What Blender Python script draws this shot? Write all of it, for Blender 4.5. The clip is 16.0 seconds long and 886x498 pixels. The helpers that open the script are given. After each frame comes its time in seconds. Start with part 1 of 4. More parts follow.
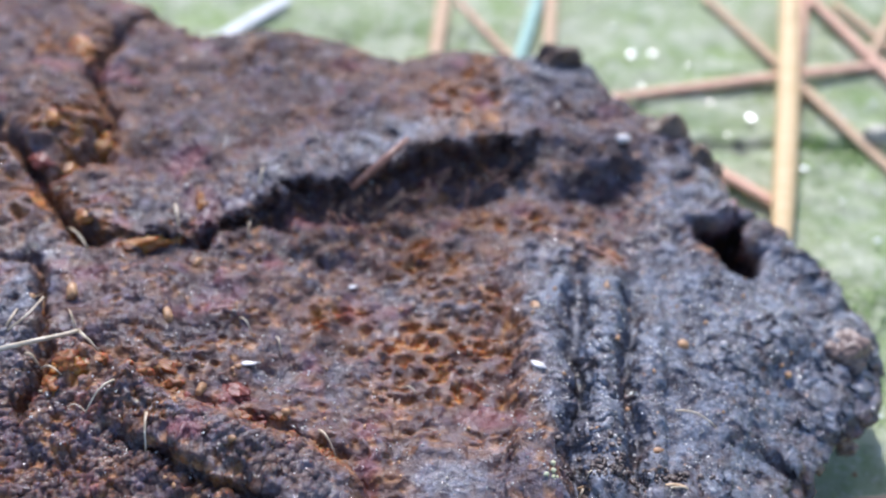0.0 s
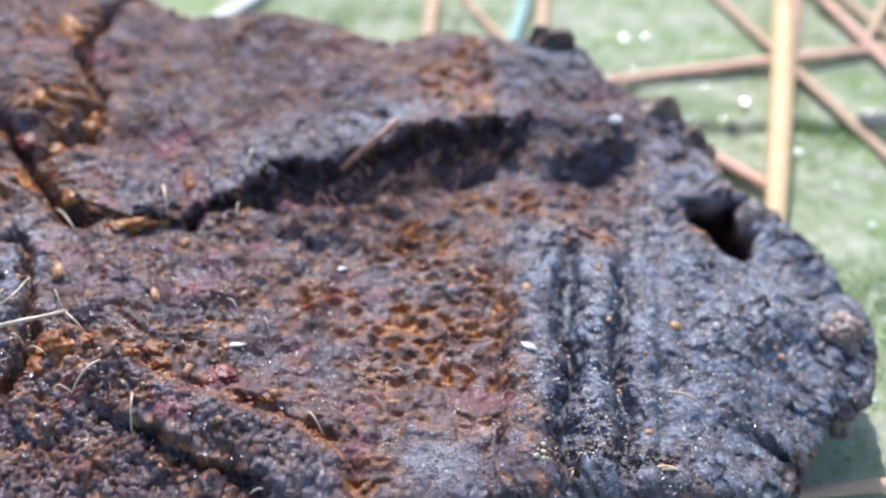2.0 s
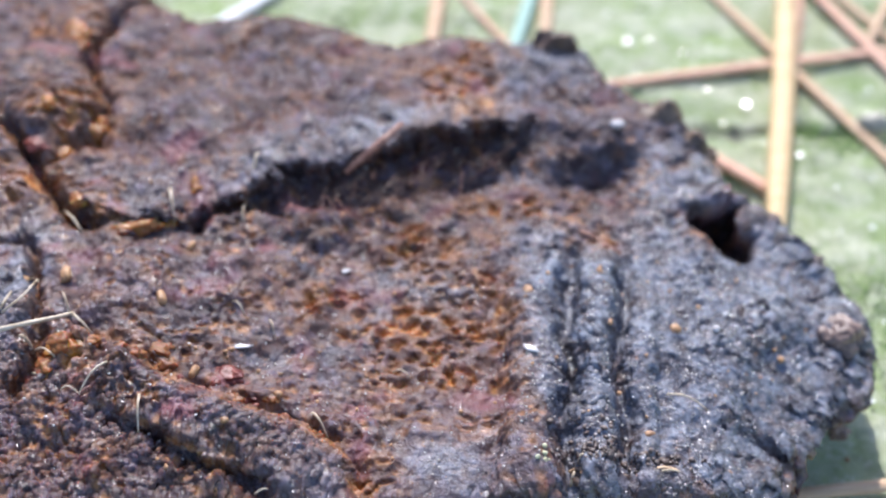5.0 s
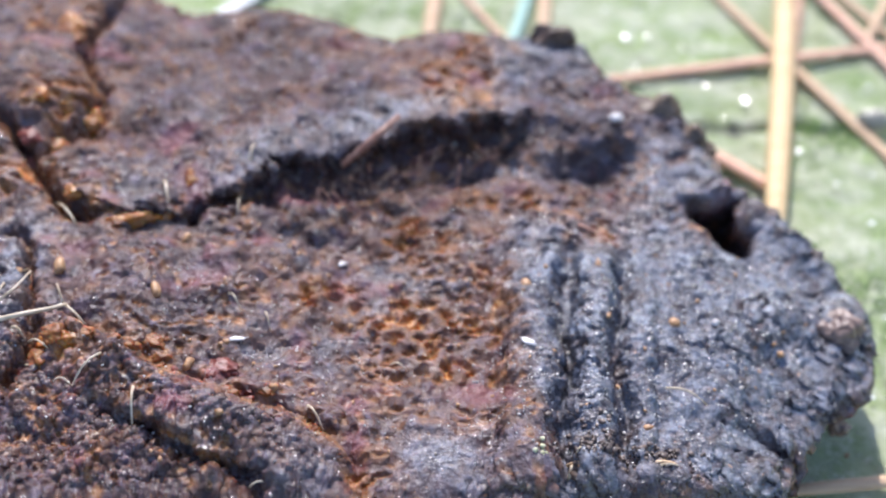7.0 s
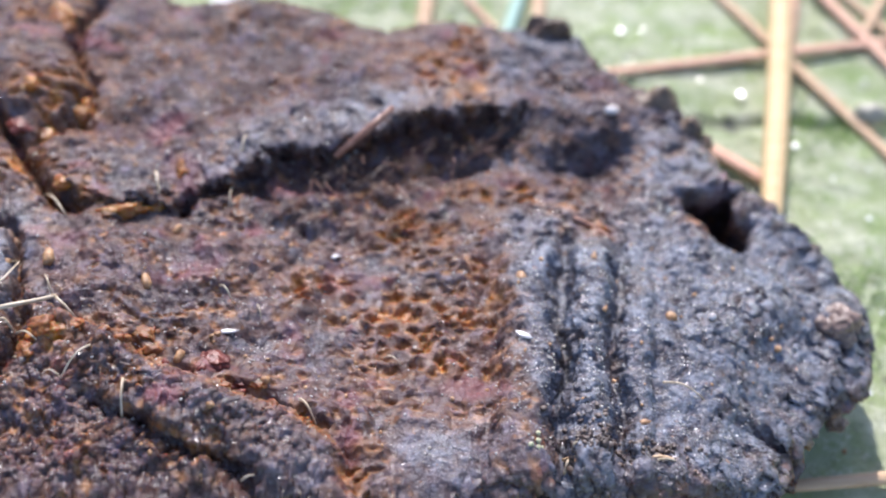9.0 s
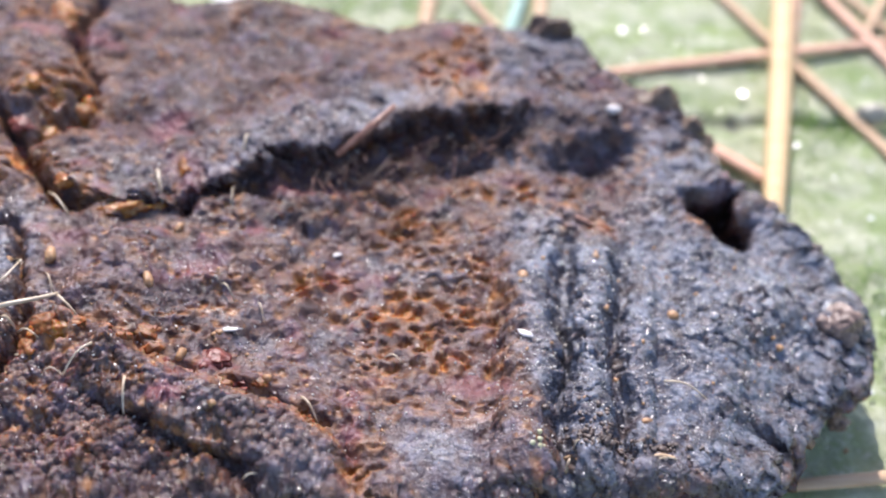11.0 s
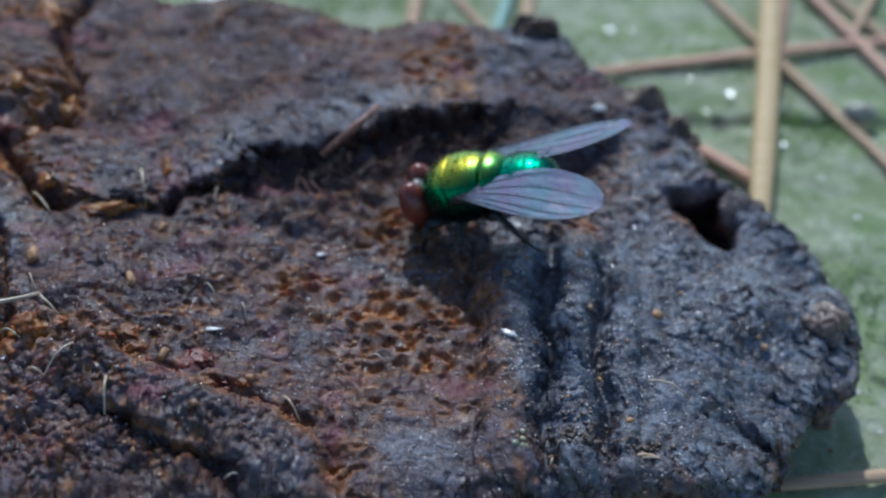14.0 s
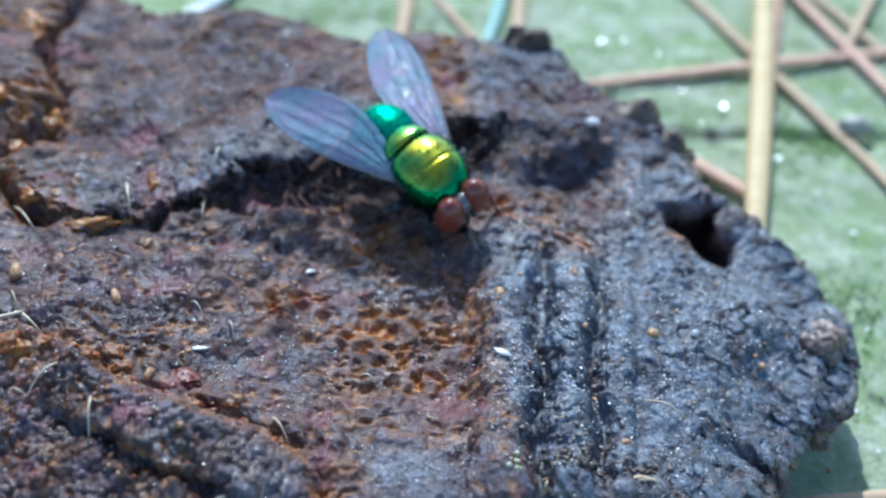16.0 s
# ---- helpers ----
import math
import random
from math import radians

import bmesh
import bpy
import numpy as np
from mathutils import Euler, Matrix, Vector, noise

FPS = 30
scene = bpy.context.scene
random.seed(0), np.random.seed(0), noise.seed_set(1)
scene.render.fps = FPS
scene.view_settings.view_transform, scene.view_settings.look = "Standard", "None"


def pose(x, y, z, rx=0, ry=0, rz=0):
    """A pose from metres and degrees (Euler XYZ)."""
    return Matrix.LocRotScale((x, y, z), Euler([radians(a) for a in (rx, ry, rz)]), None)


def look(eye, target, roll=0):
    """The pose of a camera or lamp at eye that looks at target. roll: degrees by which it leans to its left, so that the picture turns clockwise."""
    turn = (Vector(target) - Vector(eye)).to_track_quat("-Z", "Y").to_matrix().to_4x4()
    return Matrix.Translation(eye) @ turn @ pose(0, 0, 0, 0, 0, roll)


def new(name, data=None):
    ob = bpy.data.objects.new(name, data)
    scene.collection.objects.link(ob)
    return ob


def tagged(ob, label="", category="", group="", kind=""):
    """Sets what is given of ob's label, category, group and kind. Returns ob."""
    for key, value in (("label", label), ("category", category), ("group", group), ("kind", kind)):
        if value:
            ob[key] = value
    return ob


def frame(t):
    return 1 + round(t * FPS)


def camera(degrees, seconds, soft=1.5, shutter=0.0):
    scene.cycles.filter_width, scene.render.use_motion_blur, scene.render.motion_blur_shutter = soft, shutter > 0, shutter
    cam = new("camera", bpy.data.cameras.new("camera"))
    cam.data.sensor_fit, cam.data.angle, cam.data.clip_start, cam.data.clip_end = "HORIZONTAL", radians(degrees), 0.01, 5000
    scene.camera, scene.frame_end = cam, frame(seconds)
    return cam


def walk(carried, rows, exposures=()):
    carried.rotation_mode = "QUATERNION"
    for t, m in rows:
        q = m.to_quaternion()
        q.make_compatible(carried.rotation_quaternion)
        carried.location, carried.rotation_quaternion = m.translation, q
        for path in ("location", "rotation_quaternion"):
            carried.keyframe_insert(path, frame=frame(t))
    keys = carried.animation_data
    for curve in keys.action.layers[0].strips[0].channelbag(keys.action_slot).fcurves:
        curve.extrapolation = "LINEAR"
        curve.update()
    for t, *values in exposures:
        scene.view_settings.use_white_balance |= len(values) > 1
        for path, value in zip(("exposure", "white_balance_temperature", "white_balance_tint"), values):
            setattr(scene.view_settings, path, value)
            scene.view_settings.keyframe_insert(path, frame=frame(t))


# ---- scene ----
cam = camera(30, 16.0, soft=2.1, shutter=0.5)
cam.data.dof.use_dof = True
cam.data.dof.focus_distance = 0.088
cam.data.dof.aperture_fstop = 31
walk(cam, [
    (0.0, pose(-0.00053, -0.06831, 0.08044, 44.914, 0.211, -0.188)),
    (0.5, pose(-0.00086, -0.06800, 0.08038, 44.955, 0.180, -0.332)),
    (1.0, pose(-0.00064, -0.06812, 0.07945, 44.783, 0.220, -0.265)),
    (1.5, pose(-0.00007, -0.06831, 0.07917, 44.783, 0.208, -0.172)),
    (2.0, pose(-0.00006, -0.06834, 0.07917, 44.799, 0.136, -0.204)),
    (2.5, pose(-0.00016, -0.06814, 0.07955, 44.575, 0.044, -0.245)),
    (3.0, pose(-0.00006, -0.06861, 0.07937, 44.787, 0.134, -0.143)),
    (3.5, pose(-0.00006, -0.06892, 0.07964, 44.845, 0.185, -0.156)),
    (4.0, pose(0.00013, -0.06887, 0.08019, 44.710, 0.241, -0.083)),
    (6.5, pose(-0.00005, -0.06891, 0.08003, 44.702, 0.153, 0.026)),
    (7.0, pose(-0.00000, -0.06896, 0.07896, 45.000, -0.000, 0.000)),
    (7.5, pose(-0.00006, -0.06865, 0.07820, 44.981, -0.258, -0.096)),
    (8.0, pose(-0.00017, -0.06852, 0.07741, 45.020, -0.548, -0.219)),
    (8.5, pose(-0.00023, -0.06869, 0.07741, 45.105, -0.494, -0.206)),
    (9.0, pose(-0.00036, -0.06849, 0.07777, 45.041, -0.424, -0.160)),
    (11.5, pose(-0.00041, -0.06865, 0.07765, 45.140, -0.467, -0.074)),
    (12.0, pose(-0.00040, -0.06867, 0.07765, 45.243, -0.461, -0.072)),
    (12.5, pose(-0.00042, -0.06855, 0.07759, 45.200, -0.479, -0.093)),
    (13.0, pose(-0.00016, -0.06832, 0.07712, 45.105, -0.593, -0.130)),
    (13.5, pose(0.00039, -0.06869, 0.07706, 45.204, -0.517, -0.143)),
    (14.0, pose(0.00039, -0.06855, 0.07740, 45.159, -0.479, -0.173)),
    (14.5, pose(0.00047, -0.06755, 0.07706, 45.248, -0.624, -0.432)),
    (15.0, pose(0.00022, -0.06676, 0.07710, 45.181, -0.761, -0.435)),
    (15.2, pose(0.00004, -0.06889, 0.07903, 45.184, -0.458, -0.536)),
    (15.5, pose(0.00012, -0.06685, 0.07699, 45.314, -0.785, -0.427)),
    (16.0, pose(-0.00007, -0.06682, 0.07656, 45.367, -0.917, -0.554)),
], exposures=[(0, 0.46, 5720, 15), (2, 0.60, 5800, 15), (7, 0.68, 5960, 16), (9, 0.66, 6070, 17), (12.5, 0.80, 6280, 19), (12.9, 0.60, 6280, 19), (13.4, 0.38, 6100, 17), (14.0, -0.54, 5200, 4), (14.5, -0.57, 4880, -3), (15.0, 0.15, 4830, -4), (16.0, 0.35, 4950, -2)])

# world: clear sky, sun behind the subject
SUN_UP, SUN_SIDE = 42.0, -4.0
world = bpy.data.worlds.new("sky")
scene.world = world
world.use_nodes = True
sky = world.node_tree.nodes.new("ShaderNodeTexSky")
sky.sky_type, sky.sun_disc = "NISHITA", False
sky.sun_elevation, sky.sun_rotation = radians(SUN_UP), radians(SUN_SIDE)
world.node_tree.links.new(sky.outputs[0], world.node_tree.nodes["Background"].inputs[0])
world.node_tree.nodes["Background"].inputs[1].default_value = 0.15
sun = new("sun", bpy.data.lights.new("sun", "SUN"))
sun.data.energy, sun.data.angle, sun.data.color = 3.6, radians(1.0), (1.0, 0.95, 0.86)
sun.matrix_world = look((math.sin(radians(SUN_SIDE)), math.cos(radians(SUN_SIDE)), math.tan(radians(SUN_UP))), (0, 0, 0))

MM = 0.001
rng = np.random.default_rng(7)


# ---- materials ----
class Shader:
    """A node material whose textures are laid out in millimetres."""

    def __init__(self, name):
        self.mat = bpy.data.materials.new(name)
        self.mat.use_nodes = True
        self.nt = self.mat.node_tree
        self.bsdf = self.nt.nodes["Principled BSDF"]
        co = self.node("ShaderNodeTexCoord")
        sc = self.node("ShaderNodeVectorMath", operation="SCALE")
        sc.inputs["Scale"].default_value = 1000
        self.link(co.outputs["Object"], sc.inputs[0])
        self.mm = sc.outputs[0]

    def node(self, kind, **props):
        n = self.nt.nodes.new(kind)
        for key, value in props.items():
            setattr(n, key, value)
        return n

    def link(self, a, b):
        self.nt.links.new(a, b)

    def put(self, sock, v):
        if isinstance(v, (int, float)):
            sock.default_value = v
        elif isinstance(v, tuple):
            sock.default_value = (*v, 1) if len(v) == 3 and len(sock.default_value) == 4 else v
        else:
            self.link(v, sock)

    def noise(self, scale, detail=4, rough=0.6, vec=None):
        n = self.node("ShaderNodeTexNoise")
        self.link(vec or self.mm, n.inputs["Vector"])
        n.inputs["Scale"].default_value, n.inputs["Detail"].default_value, n.inputs["Roughness"].default_value = scale, detail, rough
        return n.outputs["Fac"]

    def cells(self, scale, feature="F1", vec=None):
        n = self.node("ShaderNodeTexVoronoi", feature=feature)
        self.link(vec or self.mm, n.inputs["Vector"])
        n.inputs["Scale"].default_value = scale
        return n.outputs["Distance"]

    def stretched(self, sx, sy, sz):
        n = self.node("ShaderNodeVectorMath", operation="MULTIPLY")
        self.link(self.mm, n.inputs[0])
        n.inputs[1].default_value = (sx, sy, sz)
        return n.outputs[0]

    def warped(self, scale, amount):
        """The layout in millimetres, shaken by a noise so that cells lose their regular edges."""
        n = self.node("ShaderNodeTexNoise")
        self.link(self.mm, n.inputs["Vector"])
        n.inputs["Scale"].default_value, n.inputs["Detail"].default_value = scale, 3
        k = self.node("ShaderNodeVectorMath", operation="SCALE")
        k.inputs["Scale"].default_value = amount
        self.link(n.outputs["Color"], k.inputs[0])
        add = self.node("ShaderNodeVectorMath", operation="ADD")
        self.link(self.mm, add.inputs[0]), self.link(k.outputs[0], add.inputs[1])
        return add.outputs[0]

    def span(self, v, a, b, lo=0.0, hi=1.0):
        n = self.node("ShaderNodeMapRange")
        self.put(n.inputs[0], v)
        for i, q in enumerate((a, b, lo, hi)):
            n.inputs[i + 1].default_value = q
        return n.outputs[0]

    def math(self, op, a, b=0.0):
        n = self.node("ShaderNodeMath", operation=op)
        self.put(n.inputs[0], a), self.put(n.inputs[1], b)
        return n.outputs[0]

    def mix(self, fac, a, b):
        n = self.node("ShaderNodeMix", data_type="RGBA")
        self.put(n.inputs[0], fac), self.put(n.inputs[6], a), self.put(n.inputs[7], b)
        return n.outputs[2]

    def attr(self, name):
        return self.node("ShaderNodeAttribute", attribute_name=name).outputs["Fac"]

    def rnd(self):
        return self.node("ShaderNodeObjectInfo").outputs["Random"]

    def bump(self, height, mm, strength=1.0, below=None):
        n = self.node("ShaderNodeBump")
        n.inputs["Strength"].default_value, n.inputs["Distance"].default_value = strength, mm * MM
        self.put(n.inputs["Height"], height)
        if below:
            self.link(below, n.inputs["Normal"])
        return n.outputs[0]

    def done(self, **inputs):
        for key, v in inputs.items():
            self.put(self.bsdf.inputs[key.replace("_", " ")], v)
        return self.mat


def dung_material():
    s = Shader("wet_weathered_dung")
    broad, mid, fine = s.noise(0.16, 5), s.noise(0.9, 5, 0.6), s.noise(4, 4, 0.6)
    crust = s.attr("crust")
    base = s.mix(s.span(broad, 0.38, 0.62), (0.046, 0.021, 0.018), (0.092, 0.047, 0.043))
    base = s.mix(s.span(mid, 0.51, 0.66), base, (0.120, 0.080, 0.098))
    base = s.mix(s.span(s.noise(0.7, 4, 0.6), 0.52, 0.68), base, (0.15, 0.072, 0.038))
    pale = s.mix(s.span(mid, 0.36, 0.66), (0.030, 0.030, 0.039), (0.195, 0.205, 0.250))
    pale = s.mix(s.span(fine, 0.48, 0.64, 0, 0.6), pale, (0.028, 0.023, 0.027))
    base = s.mix(s.math("MULTIPLY", crust, s.span(mid, 0.28, 0.58, 0.45, 1)), base, pale)
    amber = s.mix(s.span(mid, 0.35, 0.65), (0.30, 0.10, 0.018), (0.70, 0.32, 0.085))
    sponge = s.math("MULTIPLY", s.attr("spongy"), s.span(s.noise(0.8, 3), 0.30, 0.46))
    base = s.mix(sponge, base, amber)
    base = s.mix(s.span(s.noise(2.3, 2), 0.67, 0.74, 0, 0.7), base, (0.30, 0.13, 0.05))
    berry = s.math("MULTIPLY", s.span(s.noise(0.33, 2, 0.4), 0.60, 0.72), s.span(crust, 0.1, 0.6, 0.6, 0.0))
    base = s.mix(berry, base, (0.22, 0.07, 0.085))
    base = s.mix(s.span(fine, 0.62, 0.76, 0, 0.35), base, (0.34, 0.26, 0.24))
    base = s.mix(s.span(s.noise(7, 2, 0.5), 0.40, 0.28, 0, 0.3), base, (0.016, 0.010, 0.008))
    dry = s.span(s.noise(0.55, 4), 0.36, 0.60)
    wet = s.math("ADD", s.span(s.noise(0.8, 4), 0.38, 0.60, 0.15, 0.8), s.math("MULTIPLY", crust, 0.6))
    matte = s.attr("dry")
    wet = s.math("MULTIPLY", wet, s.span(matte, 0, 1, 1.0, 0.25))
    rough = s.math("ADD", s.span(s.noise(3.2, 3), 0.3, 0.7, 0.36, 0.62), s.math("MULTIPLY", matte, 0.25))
    loose = s.warped(2.2, 0.5)
    firm = s.math("ADD", 0.45, s.math("MULTIPLY", s.math("MAXIMUM", crust, s.math("MULTIPLY", dry, 0.6)), 0.55))
    grains = s.math("MULTIPLY", firm, s.math("SUBTRACT", 1.0, s.math("POWER", s.cells(1.9, vec=loose), 2.0)))
    beads = s.math("MULTIPLY", firm, s.math("SUBTRACT", 1.0, s.math("POWER", s.cells(5.0, vec=loose), 2.0)))
    swell = s.bump(s.noise(1.8, 4, 0.55), 0.24, 0.9)
    b = s.bump(grains, 0.09, 0.9, s.bump(fine, 0.05, 0.8, swell))
    film = s.bump(s.noise(9, 2, 0.6), 0.05, 0.9, s.bump(beads, 0.15, 1.0, s.bump(grains, 0.20, 1.0, swell)))
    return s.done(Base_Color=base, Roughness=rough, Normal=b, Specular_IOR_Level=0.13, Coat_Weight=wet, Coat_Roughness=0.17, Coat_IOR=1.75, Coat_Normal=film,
                  Subsurface_Weight=s.math("MAXIMUM", s.math("MULTIPLY", sponge, 0.8), s.span(crust, 0.0, 0.6, 0.45, 0.0)), Subsurface_Radius=(1.0, 0.45, 0.22), Subsurface_Scale=0.0008)


def ground_material():
    s = Shader("algae_covered_concrete")
    broad, mid, fine = s.noise(0.07, 4), s.noise(0.35, 5), s.noise(2.4, 5, 0.7)
    base = s.mix(s.span(broad, 0.35, 0.65), (0.40, 0.43, 0.25), (0.28, 0.38, 0.12))
    base = s.mix(s.span(mid, 0.4, 0.7), base, (0.57, 0.58, 0.41))
    base = s.mix(s.span(s.noise(0.18, 3), 0.52, 0.72, 0, 0.85), base, (0.19, 0.29, 0.08))
    base = s.mix(s.span(s.noise(0.8, 5, 0.7), 0.52, 0.72, 0, 0.9), base, (0.70, 0.70, 0.56))
    base = s.mix(s.span(fine, 0.42, 0.3, 0, 0.5), base, (0.16, 0.18, 0.12))
    base = s.mix(s.attr("dirt"), base, (0.05, 0.05, 0.05))
    b = s.bump(fine, 0.5, 0.7)
    return s.done(Base_Color=base, Roughness=0.7, Normal=s.bump(s.noise(9, 3), 0.1, 0.6, b))


def needle_material(name, a, b, rough=0.6):
    s = Shader(name)
    grain = s.noise(1.0, 4, 0.6, s.stretched(0.25, 4, 4))
    base = s.mix(s.span(grain, 0.3, 0.7), a, b)
    base = s.mix(s.span(s.noise(0.5, 3), 0.6, 0.8, 0, 0.6), base, tuple(c * 0.45 for c in a))
    return s.done(Base_Color=base, Roughness=rough, Normal=s.bump(grain, 0.08, 0.6))


def plain_material(name, a, b, scale=2.0, rough=0.5, bump=0.1, **more):
    s = Shader(name)
    n = s.noise(scale, 4)
    base = s.mix(s.span(n, 0.35, 0.68), a, b)
    return s.done(Base_Color=base, Roughness=rough, Normal=s.bump(n, bump, 0.6), **more)


DUNG, GROUND = dung_material(), ground_material()
STRAW = needle_material("straw_yellow_needle", (0.62, 0.40, 0.17), (0.80, 0.60, 0.33))
RUSSET = needle_material("russet_needle", (0.60, 0.30, 0.19), (0.84, 0.53, 0.36))
TAN = needle_material("tan_needle", (0.50, 0.31, 0.17), (0.66, 0.46, 0.28))
BLADE = needle_material("dry_teal_blade", (0.22, 0.40, 0.32), (0.42, 0.58, 0.48))
PALE = needle_material("bleached_blade", (0.66, 0.66, 0.64), (0.82, 0.82, 0.80))


# ---- mesh helpers ----
def part(name, data, material, parent=None, label=""):
    """Links a bmesh or a mesh as one object, under a thing where one is given."""
    if isinstance(data, bmesh.types.BMesh):
        me = bpy.data.meshes.new(name)
        data.to_mesh(me)
        data.free()
    else:
        me = data
    if material and not me.materials:
        me.materials.append(material)
    me.polygons.foreach_set("use_smooth", [True] * len(me.polygons))
    ob = new(name, me)
    ob.parent = parent
    return tagged(ob, label) if label else ob


def mesh_of(name, verts, faces):
    me = bpy.data.meshes.new(name)
    me.from_pydata([tuple(v) for v in verts], [], faces)
    me.update()
    return me


def grid_mesh(name, X, Y, Z, keep=None, faces=None):
    """A sheet of quads over arrays of millimetres; keep: which vertices stay; faces: which quads, by their first corner."""
    n, m = X.shape
    idx = np.arange(n * m).reshape(n, m)
    quads = np.stack([idx[:-1, :-1], idx[:-1, 1:], idx[1:, 1:], idx[1:, :-1]], -1).reshape(-1, 4)
    ok = np.ones(n * m, bool) if keep is None else keep.ravel()
    good = ok[quads].all(1)
    if faces is not None:
        good &= faces[:-1, :-1].ravel()
    quads = quads[good]
    used = np.unique(quads)
    remap = np.zeros(n * m, int)
    remap[used] = np.arange(len(used))
    quads = remap[quads]
    co = np.stack([X, Y, Z], -1).reshape(-1, 3)[used] * MM
    me = bpy.data.meshes.new(name)
    me.vertices.add(len(co))
    me.vertices.foreach_set("co", co.ravel())
    me.loops.add(quads.size)
    me.loops.foreach_set("vertex_index", quads.ravel())
    me.polygons.add(len(quads))
    me.polygons.foreach_set("loop_start", np.arange(0, quads.size, 4))
    me.update(calc_edges=True)
    return me, used


def paint(me, name, values):
    """Stores a mask of a stain or crust on the vertices."""
    a = me.attributes.new(name, "FLOAT", "POINT")
    a.data.foreach_set("value", np.clip(values, 0, 1).astype(np.float32))


def gnoise(x, y, seed):
    """Gradient noise on arrays, about -0.7 to 0.7."""
    xi, yi = np.floor(x).astype(np.int64), np.floor(y).astype(np.int64)
    xf, yf = x - xi, y - yi

    def corner(i, j):
        h = ((xi + i) * 374761393 + (yi + j) * 668265263 + seed * 974634777) & 0xFFFFFFFF
        h = ((h ^ (h >> 13)) * 1274126177) & 0xFFFFFFFF
        a = (h ^ (h >> 16)) / 4294967296.0 * 2 * np.pi
        return np.cos(a) * (xf - i) + np.sin(a) * (yf - j)

    u, v = xf ** 3 * (xf * (xf * 6 - 15) + 10), yf ** 3 * (yf * (yf * 6 - 15) + 10)
    return (corner(0, 0) * (1 - u) + corner(1, 0) * u) * (1 - v) + (corner(0, 1) * (1 - u) + corner(1, 1) * u) * v


def fbm(x, y, size, octaves, seed, gain=0.5):
    total, amp, f = 0, 1.0, 1.0 / size
    for k in range(octaves):
        total = total + amp * gnoise(x * f + 17 * k, y * f - 9 * k, seed + k)
        amp, f = amp * gain, f * 2.03
    return total


def worley(x, y, size, seed):
    """Distances to the nearest and second nearest scattered point, in cells."""
    x, y = x / size, y / size
    xi, yi = np.floor(x).astype(np.int64), np.floor(y).astype(np.int64)
    a, b = np.full(x.shape, 9.0), np.full(x.shape, 9.0)
    for i in (-1, 0, 1):
        for j in (-1, 0, 1):
            h = ((xi + i) * 374761393 + (yi + j) * 668265263 + seed * 974634777) & 0xFFFFFFFF
            h = ((h ^ (h >> 13)) * 1274126177) & 0xFFFFFFFF
            h2 = ((h ^ (h >> 15)) * 2246822519) & 0xFFFFFFFF
            d = np.hypot(x - xi - i - (h & 0xFFFF) / 65536.0, y - yi - j - (h2 & 0xFFFF) / 65536.0)
            b = np.minimum(b, np.maximum(a, d))
            a = np.minimum(a, d)
    return a, b


def smooth(a, b, v):
    t = np.clip((v - a) / (b - a), 0, 1)
    return t * t * (3 - 2 * t)


def polyline(x, y, pts):
    """Distance to a line, the side (positive to its left), and the share of its length."""
    pts = np.array(pts, float)
    seg = np.hypot(*(pts[1:] - pts[:-1]).T)
    start = np.concatenate([[0], np.cumsum(seg)[:-1]])
    best, side, along = np.full(x.shape, 1e9), np.ones(x.shape), np.zeros(x.shape)
    for (ax, ay), (bx, by), ln, s0 in zip(pts[:-1], pts[1:], seg, start):
        dx, dy = (bx - ax) / ln, (by - ay) / ln
        t = np.clip((x - ax) * dx + (y - ay) * dy, 0, ln)
        d = np.hypot(x - ax - t * dx, y - ay - t * dy)
        near = d < best
        best = np.where(near, d, best)
        side = np.where(near, np.sign(dx * (y - ay) - dy * (x - ax) + 1e-9), side)
        along = np.where(near, (s0 + t) / seg.sum(), along)
    return best, side, along


def inside(x, y, pts):
    """Signed distance to a closed outline, positive within."""
    pts = list(pts)
    d, _, _ = polyline(x, y, pts + pts[:1])
    odd = np.zeros(x.shape, bool)
    for (ax, ay), (bx, by) in zip(pts, pts[1:] + pts[:1]):
        if ay != by:
            odd ^= ((ay > y) != (by > y)) & (x < (bx - ax) * (y - ay) / (by - ay) + ax)
    return np.where(odd, d, -d)


def tube(bm, pts, radii, sides=6, squash=1.0):
    """A round, tapered strand through points given in millimetres."""
    pts = [Vector(p) * MM for p in pts]
    rings = []
    for i, p in enumerate(pts):
        way = (pts[min(i + 1, len(pts) - 1)] - pts[max(i - 1, 0)]).normalized()
        up = Vector((0, 0, 1)) if abs(way.z) < 0.9 else Vector((1, 0, 0))
        a = way.cross(up).normalized()
        b = a.cross(way)
        r = radii[i] * MM
        rings.append([bm.verts.new(p + a * r * math.cos(2 * math.pi * k / sides) + b * r * squash * math.sin(2 * math.pi * k / sides)) for k in range(sides)])
    for q, w in zip(rings, rings[1:]):
        for k in range(sides):
            bm.faces.new((q[k], q[(k + 1) % sides], w[(k + 1) % sides], w[k]))
    bm.faces.new(rings[0][::-1]), bm.faces.new(rings[-1])
    return bm


def lump(bm, centre, radii, seed=0, rough=0.2, sub=3, turn=0.0):
    """An uneven rounded lump, in millimetres."""
    made = bmesh.ops.create_icosphere(bm, subdivisions=sub, radius=1)["verts"]
    m = Matrix.Rotation(turn, 3, "Z")
    for v in made:
        k = 1 + rough * noise.noise(v.co * 1.6 + Vector((seed * 3.1, seed, 0))) + rough * 0.5 * noise.noise(v.co * 4 + Vector((seed, 0, seed)))
        v.co = (m @ Vector((v.co.x * radii[0] * k, v.co.y * radii[1] * k, v.co.z * radii[2] * k)) + Vector(centre)) * MM
    return bm


